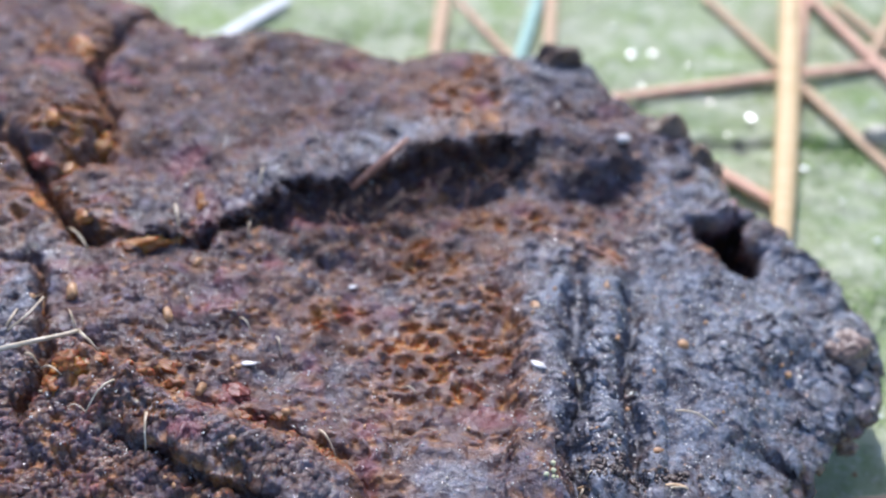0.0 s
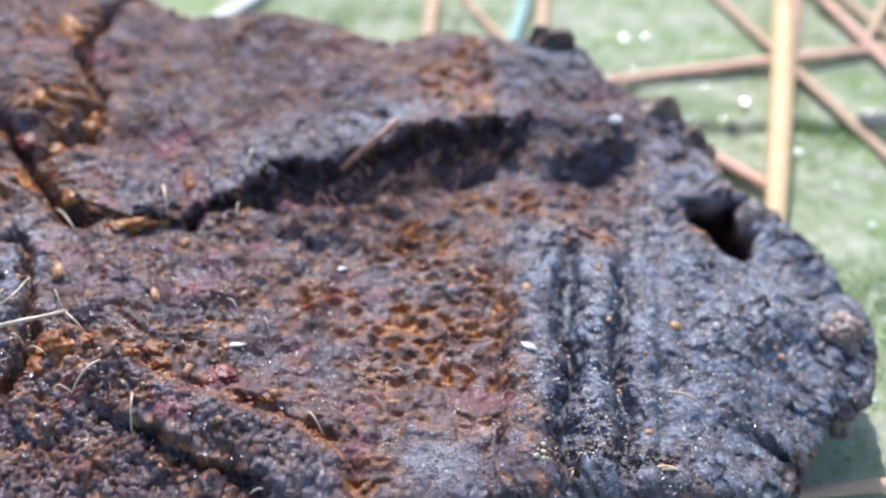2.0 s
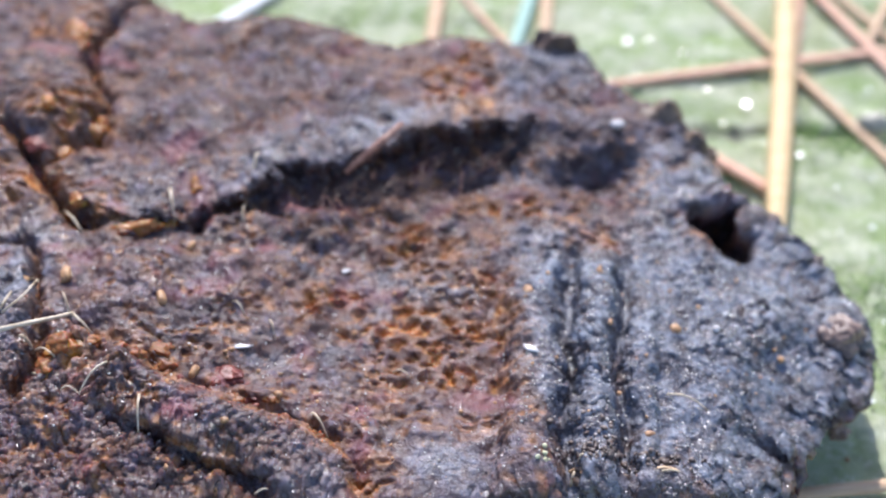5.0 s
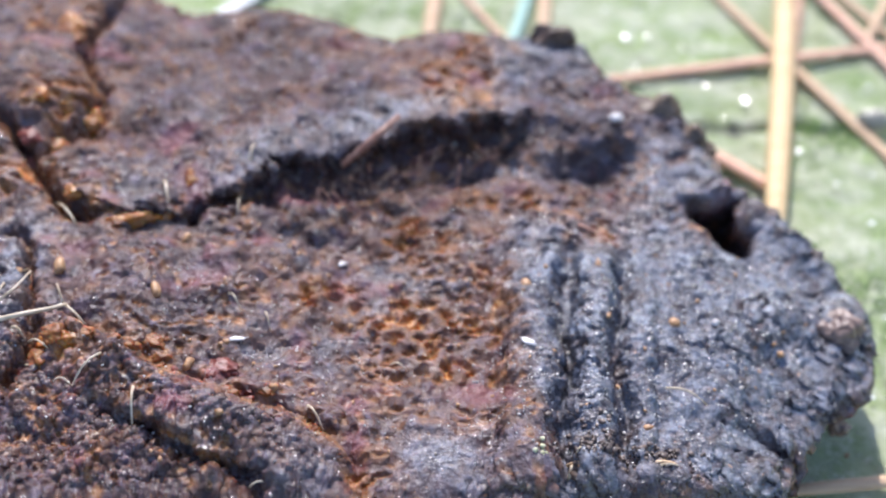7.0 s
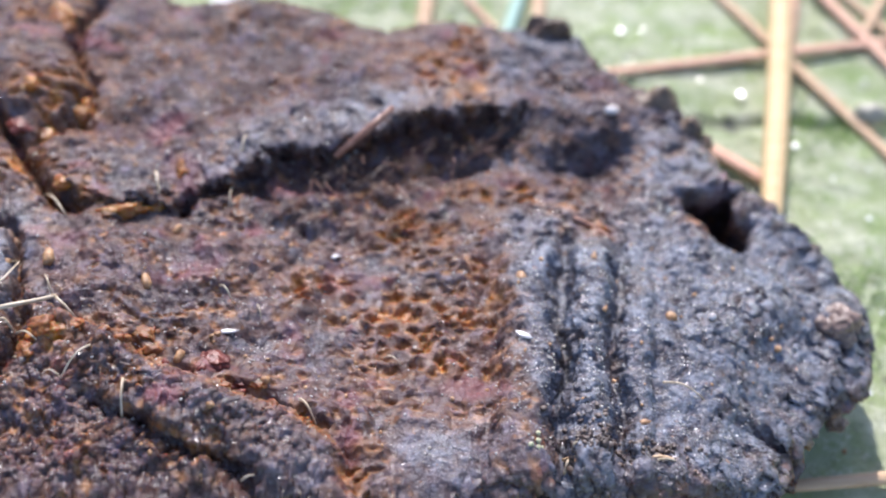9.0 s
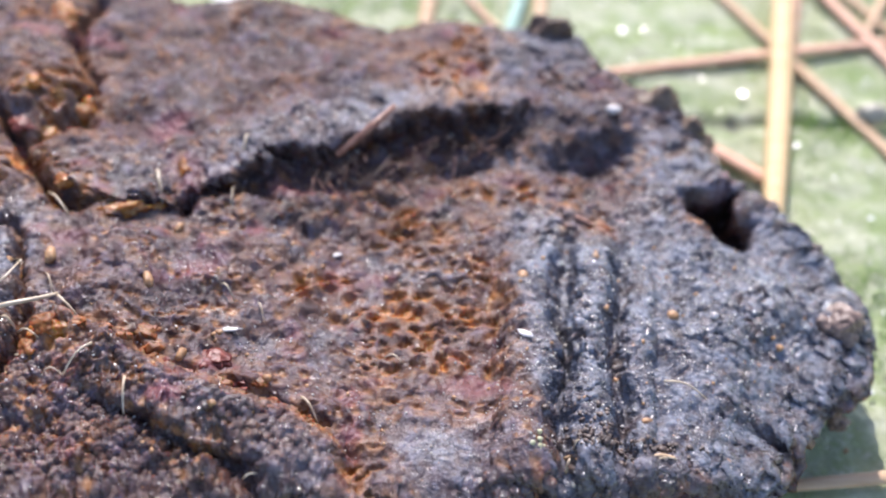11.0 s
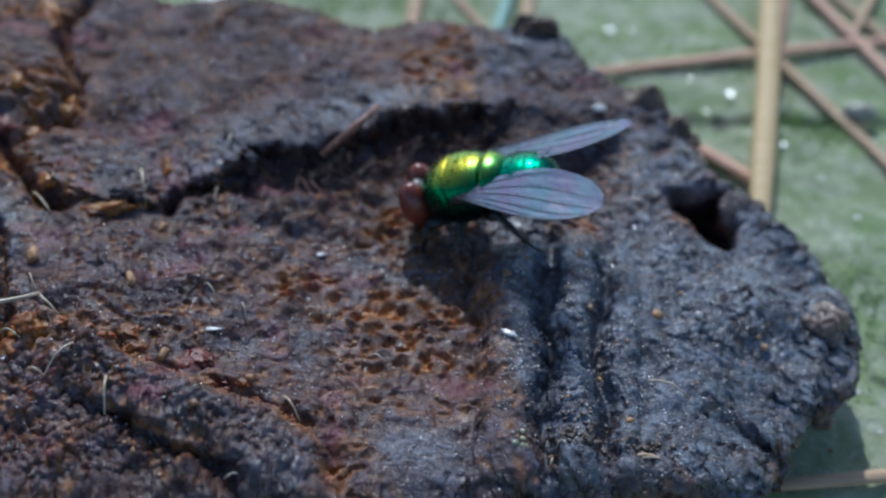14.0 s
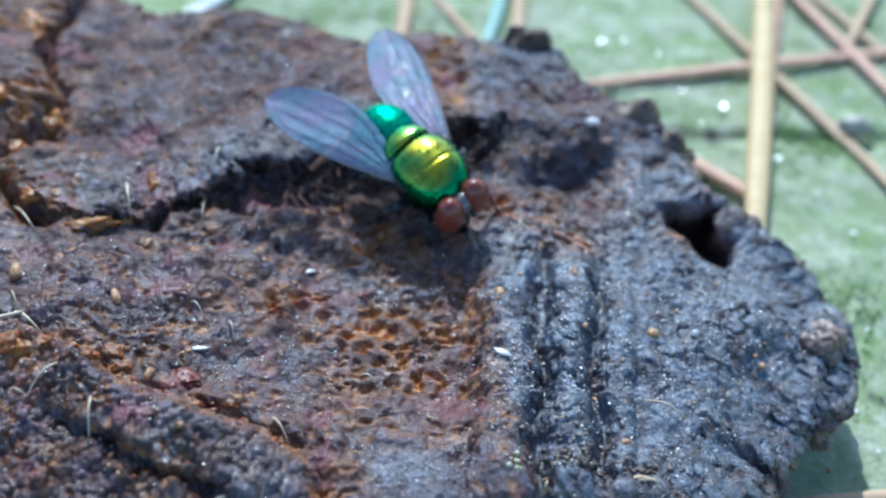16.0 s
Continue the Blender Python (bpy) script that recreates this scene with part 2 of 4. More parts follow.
# ---- the dung lump ----
OUTLINE = [(-43.7, 34.2), (-21.7, 26.2), (-17.3, 23.1), (-11.9, 24.3), (-6.4, 22.8), (-3.6, 21.4), (-0.9, 23.2), (3.8, 22.5),
           (5.8, 23.2), (8.5, 23.1), (10.2, 22.0), (11.2, 18.9), (13.5, 16.5), (16.2, 14.5), (17.0, 11.8), (18.1, 8.7),
           (21.5, 5.7), (24.3, 2.6), (25.7, 0.6), (26.0, -2.3), (25.5, -5.0), (24.0, -7.0), (21.7, -9.2), (20.0, -11.8),
           (18.2, -15.3), (0.5, -19.6), (-25.7, -21.5), (-36.9, -1.8)]
LIP = [(-23.2, 4.2), (-21.4, 2.4), (-19.0, 1.4), (-17.0, 2.5), (-15.2, 3.2), (-13.2, 3.8), (-11.5, 4.9), (-8.9, 6.4), (-6.2, 7.7), (-4.6, 9.2),
       (-2.7, 10.2), (0.8, 11.2), (4.4, 11.8), (7.4, 12.0)]
CRACK = [(-20.0, -6.9), (-17.0, -8.9), (-13.7, -10.5), (-9.9, -12.0), (-7.2, -12.8), (-4.7, -14.9), (-4.2, -17.0)]
FURROW = [(-19.6, -12.4), (-17.6, -13.1), (-14.8, -14.5), (-11.0, -16.2), (-7.6, -17.6), (-4.0, -19.4)]


def relief(x, y):
    """The lump's form over the plan: height, sideways shift and masks."""
    wx, wy = x + 0.8 * fbm(x, y, 4, 3, 3), y + 0.8 * fbm(x, y, 4, 3, 9)
    d = inside(x, y, OUTLINE) + 0.45 * fbm(x, y, 2.2, 4, 11)
    top = 9.6 - 0.085 * x + 0.9 * fbm(x, y, 14, 2, 21)

    def line(pts, width, amount, warp=True):
        dist, _, s = polyline(wx if warp else x, wy if warp else y, pts)
        return amount * np.exp(-(dist / width) ** 2) * smooth(0, 0.12, s + 0.02) * smooth(1.0, 0.85, s - 0.02)

    def spot(c, rx, ry, amount, turn=0.0, power=2):
        ca, sa = math.cos(radians(turn)), math.sin(radians(turn))
        u, v = ((wx - c[0]) * ca + (wy - c[1]) * sa) / rx, (-(wx - c[0]) * sa + (wy - c[1]) * ca) / ry
        return amount * np.exp(-(u * u + v * v) ** (power / 2))

    # back slab that overhangs the basin
    dist, side, s = polyline(wx, wy, LIP)
    along = s
    behind = dist * side
    behind = behind - 0.9 + 0.8 * fbm(x, y, 1.6, 4, 23, 0.6) + 1.3 * fbm(x, y, 4.2, 2, 24)
    fade = (0.26 + 0.40 * smooth(0.28, 0.40, s) + 0.34 * smooth(0.5, 0.66, s)) * smooth(0.0, 0.05, s) * smooth(1.0, 0.86, s)
    step = smooth(-0.5, 0.35, behind)
    top = top + fade * (step * 1.5 - 0.6) * np.exp(-np.abs(behind) / 8.0) + fade * 0.45 * np.exp(-((behind - 0.6) / 0.8) ** 2)
    top = top - fade * (1.0 + 0.8 * fbm(x, y, 2.5, 2, 27)) * np.exp(-((behind + 1.1) / 1.0) ** 2)
    shift = -fade * 1.5 * np.exp(-((behind - 0.3) / 0.55) ** 2) + fade * 0.6 * np.exp(-((behind + 0.6) / 0.5) ** 2)
    shift = shift + spot((16.9, 6.8), 1.5, 0.8, -0.7)
    # basin in the middle
    top = top + spot((-3.4, -4.5), 9, 8, -1.6)
    # upright ridges to its right
    for p, q, w, a in (((5.3, 1.6), (4.5, -18.0), 1.5, 1.05), ((9.2, 2.2), (7.9, -16.5), 0.95, 1.0), ((11.9, 0.2), (10.6, -16.0), 0.7, 0.5)):
        dist, _, s = polyline(wx, wy, [p, q])
        top = top + a * np.exp(-(dist / w) ** 4) * smooth(0, 0.15, s) * smooth(1.0, 0.9, s - 0.05)
    for p, q, w, a in (((7.6, 2.6), (6.3, -17.0), 0.42, -0.7), ((10.8, 1.0), (9.4, -16.0), 0.4, -0.6), ((3.3, 0.5), (2.6, -16.5), 0.6, -0.45)):
        top = top + line([p, q], w, a)
    # front lobe with its crack and furrow
    dist, side, s = polyline(wx, wy, CRACK)
    front = -dist * side
    top = top + 1.1 * smooth(0.1, 2.0, front) * np.exp(-np.maximum(front, 0) / 9) * smooth(0.0, 0.1, s + 0.05)
    top = top - (0.5 + 0.8 * fbm(x, y, 2, 2, 28)) * np.exp(-(dist / 0.45) ** 2)
    seam = 0.8 * np.exp(-((dist + 0.7 * fbm(x, y, 1.5, 3, 29)) / 0.8) ** 2) * smooth(-0.25, 0.15, fbm(x, y, 1.1, 2, 30))
    top = top + line([(-19.4, -9.8), (-16.0, -11.2), (-12.0, -13.2), (-7.8, -15.0), (-5.6, -16.4)], 2.0, 0.75)
    dist, side, s = polyline(wx, wy, FURROW)
    over = dist * side + 0.5 * fbm(x, y, 1.5, 3, 25)
    ends = smooth(0.03, 0.28, s) * smooth(0.85, 0.6, s)
    top = top + ends * (0.45 * smooth(-0.5, 0.4, over) * np.exp(-np.abs(over) / 2.5) - 0.8 * np.exp(-((over + 0.6) / 0.6) ** 2))
    shift = shift - ends * 0.5 * np.exp(-((over - 0.2) / 0.5) ** 2)
    # cracks between the lobes on the far side
    for pts, w, a in (([(-23.1, -13.6), (-22.8, -10.1), (-22.8, -6.3), (-23.7, -2.3), (-24.5, -0.5), (-26.1, 0.9)], 0.5, -1.4),
                      ([(-20.5, 1.0), (-22.7, 2.3), (-24.9, 5.9), (-27.0, 9.3), (-29.5, 11.2)], 0.6, -1.6),
                      ([(-24.9, 5.9), (-23.6, 7.9), (-21.5, 9.0), (-21.6, 12.9), (-23.6, 16.9), (-22.1, 22.5)], 0.5, -1.4)):
        top = top + line(pts, w, a)
        seam = np.maximum(seam, line(pts, w * 2, 0.5) * smooth(-0.2, 0.2, fbm(x, y, 1.3, 2, 36)))
    top = top + spot((-25.6, 12.2), 3.6, 4.5, 1.8, power=3) + spot((-18.7, -3.3), 3.5, 3.5, 0.9) + spot((-24.2, -4.6), 1.6, 3.5, 1.0)
    top = top + spot((-11.6, -1.8), 1.6, 2.0, 0.8) + spot((-20.7, -8.9), 1.3, 1.3, 0.8) + spot((-8.1, 1.5), 3.0, 1.0, -0.5)
    # shoulder on the far right
    top = top + line([(-0.9, 11.8), (4.2, 12.9), (10.0, 12.4), (13.2, 10.2)], 1.3, 0.7)
    top = top + spot((8.1, 16.4), 2.6, 3.0, 0.9) + spot((13.2, 6.5), 1.6, 2.0, 0.6) + spot((8.7, 8.6), 2.2, 1.8, -0.5) + spot((9.7, 7.0), 2.8, 2.4, -0.5) + spot((11.1, 13.1), 3.0, 1.4, 0.9) + spot((10.5, 8.5), 4.0, 2.4, -0.5)
    top = top + spot((-0.3, 8.2), 5.2, 2.2, -1.2, 16)
    # burrow, nodule, split
    burrow = spot((16.8, 5.1), 1.5, 1.6, 7.5, power=8) + spot((17.9, 3.4), 1.3, 1.3, 4.0, power=8)
    shift = shift + 1.5 * smooth(0.8, 3.5, burrow)
    top = top - burrow + line([(14.5, 6.6), (16.6, 7.3), (18.7, 6.6)], 0.6, 0.5)
    # the near corner slopes down to a low undercut edge
    corner = smooth(12, 20, x) * smooth(6, 0, y)
    top = top * (1 - 0.38 * corner * (1 - smooth(0, 8, d)))
    top = top + spot((23.6, -1.9), 1.4, 1.5, 0.6, power=3)
    top = top + line([(17.2, -11.0), (19.6, -11.5), (21.6, -10.6), (23.5, -9.2)], 0.5, -2.4, False)
    dist, side, s = polyline(x, y, [(17.2, -11.0), (19.6, -11.5), (21.6, -10.6), (23.5, -9.2)])
    shift = shift - 0.9 * np.exp(-((dist * side - 0.5) / 0.4) ** 2) * smooth(0.0, 0.2, s) * smooth(1.0, 0.85, s)
    top = top + spot((-14.6, 2.9), 0.6, 0.7, -1.0, power=3)
    # spongy pores
    zones = 0
    for c, rx, ry in (((-0.3, -8.5), 4.2, 4.0), ((1.7, -2.7), 2.9, 4.0), ((-7.0, -2.9), 3.8, 2.4), ((4.5, 5.2), 3.8, 2.2), ((-2.2, 2.7), 3.2, 2.6),
                      ((0.6, 15.5), 3.4, 3.0), ((9.2, 2.1), 1.6, 1.2), ((-2.7, -4.0), 3.0, 3.5), ((-3.7, -16.2), 1.6, 1.8), ((2.1, 19.4), 2.4, 1.6),
                      ((-23.5, 10.6), 2.6, 3.6), ((-25.3, 4.8), 2.2, 3.0), ((-25.2, 20.0), 2.2, 2.4), ((-22.2, 2.3), 2.4, 1.2), ((-20.9, -9.7), 2.2, 1.6)):
        zones = np.maximum(zones, spot(c, rx, ry, 1.0, power=3))
    zones = np.maximum(zones, 0.6 * seam)
    near, _ = worley(wx * 0.72 + 0.15 * wy, wy * 1.0 - 0.2 * wx, 0.82, 5)
    pores = smooth(0.6, 0.05, near)
    pick = 0.1 + 0.9 * smooth(-0.2, 0.1, fbm(x, y, 3.0, 2, 77))
    top = top - zones * pick * (pores * 0.62 - 0.2)
    # crusty fissures and crumbs
    crust = np.maximum(smooth(2.4, 5.0, x + 0.12 * y + 1.6 * fbm(x, y, 5, 3, 55)), 0.85 * fade * np.exp(-((behind - 1.2) / 1.8) ** 2))
    crust = np.maximum(crust, 0.4 * spot((-7.0, -16.6), 2.4, 2.0, 1.0)) * (1 - zones)
    crust = np.maximum(crust, 0.8 * spot((-24.6, -3.8), 2, 5, 1.0))
    crust = np.maximum(crust, 0.25 * spot((-12.4, -13.8), 5.0, 2.2, 1.0, -25) * smooth(-0.3, 0.1, fbm(x, y, 1.6, 3, 60)))
    crust = crust * (1 - spot((16.8, 4.7), 2.6, 2.6, 1.0, power=4)) * (1 - 0.8 * spot((14.5, -16.2), 6.0, 1.5, 1.0, power=4))
    crust = np.maximum(crust, spot((0.5, -14.9), 2.8, 2.6, 0.8)) * smooth(0.4, 2.2, d + 0.8 * fbm(x, y, 1.5, 2, 47))
    for c, a in (((-4.7, -4.5), 0.6), ((-3.2, -0.1), 0.55), ((-5.8, -8.3), 0.45), ((-8.9, 1.0), 0.45), ((-0.8, -1.8), 0.4), ((-9.9, -7.1), 0.4)):
        crust = np.maximum(crust, spot(c, 1.5, 2.0, a, power=3) * smooth(-0.25, 0.15, fbm(x, y, 1.2, 3, 59)))
    crust = crust * (1 - np.clip(1.4 * fade, 0, 1) * np.exp(-((behind + 1.5) / 1.4) ** 2))
    fold = np.abs(fbm(wx * 0.8 - 0.6 * wy, wy * 0.9 + 0.7 * wx, 2.1, 3, 81))
    ply = fbm(x, y, 7, 2, 84)
    top = top - 0.24 * crust * smooth(0.13, 0.0, fold) * smooth(-0.25, 0.2, ply) + 0.13 * crust * fbm(wx * 0.8 - 0.5 * wy, wy + 0.5 * wx, 0.9, 2, 83, 0.5) + 0.30 * crust * fbm(x, y, 2.6, 2, 85)
    crust = crust * (1 - 0.9 * spot((9.1, 5.7), 3.9, 3.3, 1.0, power=3)) * (1 - 0.7 * spot((9.5, 13.0), 5.5, 6.0, 1.0, power=3))
    big, _ = worley(wx, wy, 3.0, 33)
    small, _ = worley(wx + 5, wy, 1.35, 34)
    back = smooth(4, 9, y) * step
    crust = np.maximum(crust, 0.14 * back * smooth(-0.2, 0.2, fbm(x, y, 3.5, 3, 58)))
    lumpy = (1 - 0.45 * back) * (1 - 0.7 * crust) * (1 - 0.6 * zones)
    top = top + lumpy * (0.75 * (0.5 - big) + 0.30 * (0.5 - small))
    mush = spot((0.2, -14.7), 4, 3.5, 0.8)
    pit, _ = worley(wx + 3, wy * 1.2, 0.8, 35)
    pitted = (1 - mush) * (1 - 0.6 * back) * (1 - 0.8 * crust) * smooth(0.46, 0.12, pit) * smooth(-0.05, 0.25, fbm(x, y, 2.8, 2, 36))
    top = top - 0.17 * pitted
    grainy = (1 - mush) * (0.55 + 0.45 * smooth(-0.3, 0.3, fbm(x, y, 6, 2, 90)))
    top = top + grainy * ((0.45 - 0.25 * crust) * fbm(x, y, 2.4, 3, 31) + 0.15 * fbm(x, y, 0.9, 2, 41, 0.5)) + 0.035 * fbm(x, y, 0.45, 2, 51)
    n1, _ = worley(x + 0.2 * wx, y, 0.42, 19)
    mound = smooth(0.3, 1.6, front)
    pebbly = (0.05 + 0.34 * mound + 0.05 * (1 - back)) * (1 - 0.55 * crust) + 0.05 * smooth(0.0, 0.3, fbm(x, y, 2.2, 2, 92))
    pebbly = pebbly + spot((14.3, -16.1), 6.5, 1.7, 0.5)
    top = top + pebbly * (1 - mush) * (1 - 0.6 * zones) * (0.4 - n1 * n1)
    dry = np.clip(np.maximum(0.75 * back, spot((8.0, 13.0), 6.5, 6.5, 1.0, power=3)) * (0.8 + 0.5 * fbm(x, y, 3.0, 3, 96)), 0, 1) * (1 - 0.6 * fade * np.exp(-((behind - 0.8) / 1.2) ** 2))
    reach = 3.2 - 0.9 * smooth(6, 16, x)
    rim = np.sqrt(np.clip(1 - (1 - np.clip(d / reach, 0, 1)) ** 2, 0, 1))
    return np.where(d > 0, -0.3 + (top + 0.3) * rim, -0.3 + 0.5 * d), shift, d, np.maximum(np.maximum(zones * pick * (0.2 + 0.95 * pores), 0.55 * seam), 0.5 * pitted), crust, dry


def lobes(x, y):
    """Which lobe of the lump a place belongs to, parted along the cracks."""
    x, y = x + 0.8 * fbm(x, y, 4, 3, 3), y + 0.8 * fbm(x, y, 4, 3, 9)
    _, lip, _ = polyline(x, y, LIP)
    _, crack, _ = polyline(x, y, CRACK)
    _, outer, _ = polyline(x, y, [(-23.2, -15.9), (-22.8, -10.1), (-22.8, -6.3), (-22.7, 2.3), (-24.9, 5.9), (-21.5, 9.0), (-21.6, 12.9), (-23.6, 16.9), (-22.1, 22.5), (-22.6, 29.9)])
    _, groove, _ = polyline(x, y, [(2.2, -18.0), (3.2, -0.4), (7.4, 10.7), (8.9, 24.5)])
    return np.where(groove < 0, 4, np.where(outer > 0, 3, np.where(crack < 0, 2, np.where(lip > 0, 1, 0))))


dung = tagged(new("dung_lump"), "dark brown weathered dung lump lying on green concrete", "dung")
STEP = 0.08
gx, gy = np.meshgrid(np.arange(-33, 29, STEP), np.arange(-25, 27, STEP))
hz, hs, hd, hsp, hcr, hdry = relief(gx, gy)
# bulging flanks and a rough skin along the normals
slope_y, slope_x = np.gradient(hd, STEP)
flank = 1.2 * np.sin(np.pi * np.clip(hd / 3.0, 0, 1)) * np.clip(hd / 0.5, 0, 1)
flank = flank - 2.0 * smooth(14, 19, gx) * smooth(6, -2, gy) * (1 - smooth(0, 1.1, hd))
px, py, pz = gx - flank * np.clip(slope_x, -1, 1), gy + hs - flank * np.clip(slope_y, -1, 1), hz.copy()
du, dv = np.stack(np.gradient(np.stack([px, py, pz]), axis=2)), np.stack(np.gradient(np.stack([px, py, pz]), axis=1))
nrm = np.cross(du, dv, axis=0)
nrm /= np.linalg.norm(nrm, axis=0) + 1e-12
steep = smooth(0.9, 0.4, nrm[2])
skin = (0.03 + 0.30 * steep) * fbm(px + 0.8 * pz, py - 0.9 * pz, 0.75, 4, 91, 0.65)
knob, _ = worley(px + 0.7 * pz, py - 0.9 * pz, 0.5, 95)
mouth = (17.1, 4.3)
skin = skin + 0.26 * steep * (0.35 - knob * knob)
skin = skin * (1 - np.exp(-(((gx - mouth[0]) / 3.2) ** 2 + ((gy - mouth[1]) / 3.2) ** 2) ** 2))
px, py, pz = px + nrm[0] * skin, py + nrm[1] * skin, pz + nrm[2] * skin
zone = lobes(gx, gy)
for k, (name, label) in enumerate((("hollow", "spongy brown hollow with amber pores"), ("back_lobe", "smooth grey-brown overhanging slab"), ("front_lobe", "pebbly purple-brown mound"),
                                   ("side_lobe", "dark cracked outer lobe"), ("ridged_lobe", "blue-grey ridged crust with a burrow"))):
    me, used = grid_mesh(name, px, py, pz, hd > -0.25, zone == k)
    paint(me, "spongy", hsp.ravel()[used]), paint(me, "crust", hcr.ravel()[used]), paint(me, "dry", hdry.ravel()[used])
    part(name, me, DUNG, dung, label)


def top_at(x, y):
    """The height of the lump at a place of the plan."""
    i, j = int(np.clip((y + 25) / STEP, 0, hz.shape[0] - 1)), int(np.clip((x + 33) / STEP, 0, hz.shape[1] - 1))
    return float(hz[i, j])


# ---- ground ----
far = np.concatenate([-np.geomspace(90000, 46, 26), np.arange(-45, 45.1, 0.25), np.geomspace(46, 90000, 26)])
gx2, gy2 = np.meshgrid(far, far + 15)
near_by = np.exp(-(np.hypot(gx2, gy2) / 200) ** 2)
gz = near_by * (0.4 * fbm(gx2, gy2, 6, 3, 61) + 0.12 * fbm(gx2, gy2, 1.4, 3, 62)) - 0.3
jd, _, _ = polyline(gx2, gy2 + 0.5 * fbm(gx2, gy2, 3, 2, 63), [(13.0, 22.8), (37.8, 22.8)])
gz = gz - 0.6 * np.exp(-(jd / 0.6) ** 2)
me, used = grid_mesh("ground", gx2, gy2, gz)
paint(me, "dirt", (0.5 * np.exp(-(jd / 0.6) ** 2) + 0.6 * smooth(0.42, 0.6, fbm(gx2, gy2, 5, 3, 66))).ravel()[used])
tagged(part("ground", me, GROUND), "grey-green algae-covered concrete ground", "ground", kind="structure")


# ---- pine needles on the ground ----
def needle(pts, width, material, lift=0.2, bend=0.0, name="pine_needle", label="", category="pine needle", thick=0.6, group="needles on the ground"):
    pts = [Vector((*p, 0)) for p in pts]
    way = (pts[-1] - pts[0]).normalized()
    side = Vector((-way.y, way.x, 0))
    fine = []
    for p, q in zip(pts, pts[1:]):
        fine += [p.lerp(q, k / 8) for k in range(8)]
    fine.append(pts[-1])
    n = len(fine) - 1
    line = [p + side * bend * math.sin(math.pi * i / n) + Vector((0, 0, lift - 0.35 + width * thick / 2)) for i, p in enumerate(fine)]
    radii = [width / 2 * (1 - 0.25 * abs(2 * i / n - 1) ** 3) for i in range(n + 1)]
    bm = tube(bmesh.new(), line, radii, 8, thick)
    return tagged(part(name, bm, material), label or "dry pine needle lying on the green concrete", category, group)


needle([(28.1, 44.1), (24.9, 24.7), (22.2, 10.0)], 1.75, STRAW, 1.0, label="straw-yellow dry pine needle crossing others on concrete")
needle([(29.6, 44.3), (26.1, 28.0), (23.4, 14.0)], 0.8, RUSSET, 0.5, label="russet pine needle beside a straw-yellow one")
needle([(10.8, 27.4), (25.6, 30.2), (38.9, 32.3)], 0.9, RUSSET, 0.3, label="russet pine needle lying across the concrete")
needle([(20.7, 40.5), (25.4, 31.7), (31.7, 19.6), (35.3, 11.8)], 0.95, TAN, 0.1, label="tan pine needle running under a yellow one")
needle([(28.9, 40.4), (33.6, 29.7), (35.9, 24.2)], 1.0, RUSSET, 0.4, label="russet pine needle among crossing needles")
needle([(31.0, 39.6), (36.0, 30.9)], 0.8, TAN, 0.2, label="tan pine needle among crossing needles")
needle([(32.3, 31.6), (36.6, 40.4)], 0.8, TAN, 0.5, label="tan pine needle among crossing needles")
needle([(17.0, 21.6), (22.4, 16.5), (23.8, 15.1)], 1.1, RUSSET, 0.2, label="short russet pine needle beside the dung")
needle([(19.7, -10.4), (30.5, -9.2)], 1.0, TAN, 0.3, label="tan pine needle on the concrete near the dung")
needle([(-0.2, 41.8), (-1.2, 31.5)], 1.2, TAN, 0.3, label="tan pine needle behind the dung")
needle([(8.4, 41.8), (7.6, 31.5)], 1.1, TAN, 0.3, label="tan pine needle behind the dung")
needle([(0.7, 40.4), (5.9, 30.9)], 0.55, RUSSET, 0.1, label="thin russet pine needle behind the dung")
needle([(7.6, 41.8), (5.0, 30.8)], 1.0, BLADE, 0.6, name="grass_blade", label="dry blue-green grass blade behind the dung", category="grass", thick=0.3)
needle([(-20.2, 32.7), (-12.9, 40.2)], 1.3, PALE, 0.5, name="grass_blade", label="bleached white grass blade behind the dung", category="grass", thick=0.3)
needle([(-26.3, 38.7), (-18.5, 32.9)], 1.1, RUSSET, 0.2, label="russet pine needle behind the dung")


# ---- grains, a pebble and moss on the ground ----
QUARTZ = plain_material("white_quartz", (0.8, 0.8, 0.78), (0.92, 0.92, 0.9), 1.0, 0.2, 0.01)
STONE = plain_material("tan_pebble", (0.30, 0.27, 0.20), (0.48, 0.44, 0.34), 0.8, 0.5, 0.2)
MOSS = plain_material("green_moss", (0.09, 0.20, 0.025), (0.25, 0.40, 0.07), 1.5, 0.6, 0.1)
for p, r in (((14.1, 33.0), 0.42), ((15.8, 33.1), 0.26), ((22.4, 25.4), 0.42), ((25.5, 19.8), 0.34), ((31.8, 27.1), 0.26),
             ((29.4, 12.4), 0.3), ((26.6, -3.1), 0.26), ((19.6, 27.2), 0.2), ((12.9, 36.6), 0.2), ((18.3, 31.6), 0.16), ((20.4, 23.4), 0.16), ((27.6, 16.4), 0.22),
             ((30.3, 17.3), 0.2), ((27.1, 11.9), 0.18), ((28.6, 3.6), 0.2), ((31.3, 9.2), 0.24), ((29.2, 25.7), 0.18), ((22.9, 36.5), 0.2), ((14.6, 29.4), 0.15), ((27.4, -6.2), 0.2)):
    r *= 0.62
    bm = lump(bmesh.new(), (*p, 0.1), (r, r * 0.9, r * 0.7), r * 50, 0.35, 3)
    for v in bm.verts:
        v.co.z = min(v.co.z, (0.1 + r * 0.3) * MM + 0.15 * (v.co.x - p[0] * MM))
    tagged(part("quartz_grain", bm, QUARTZ), "white shiny quartz grain lying on the concrete", "grain", "quartz grains")
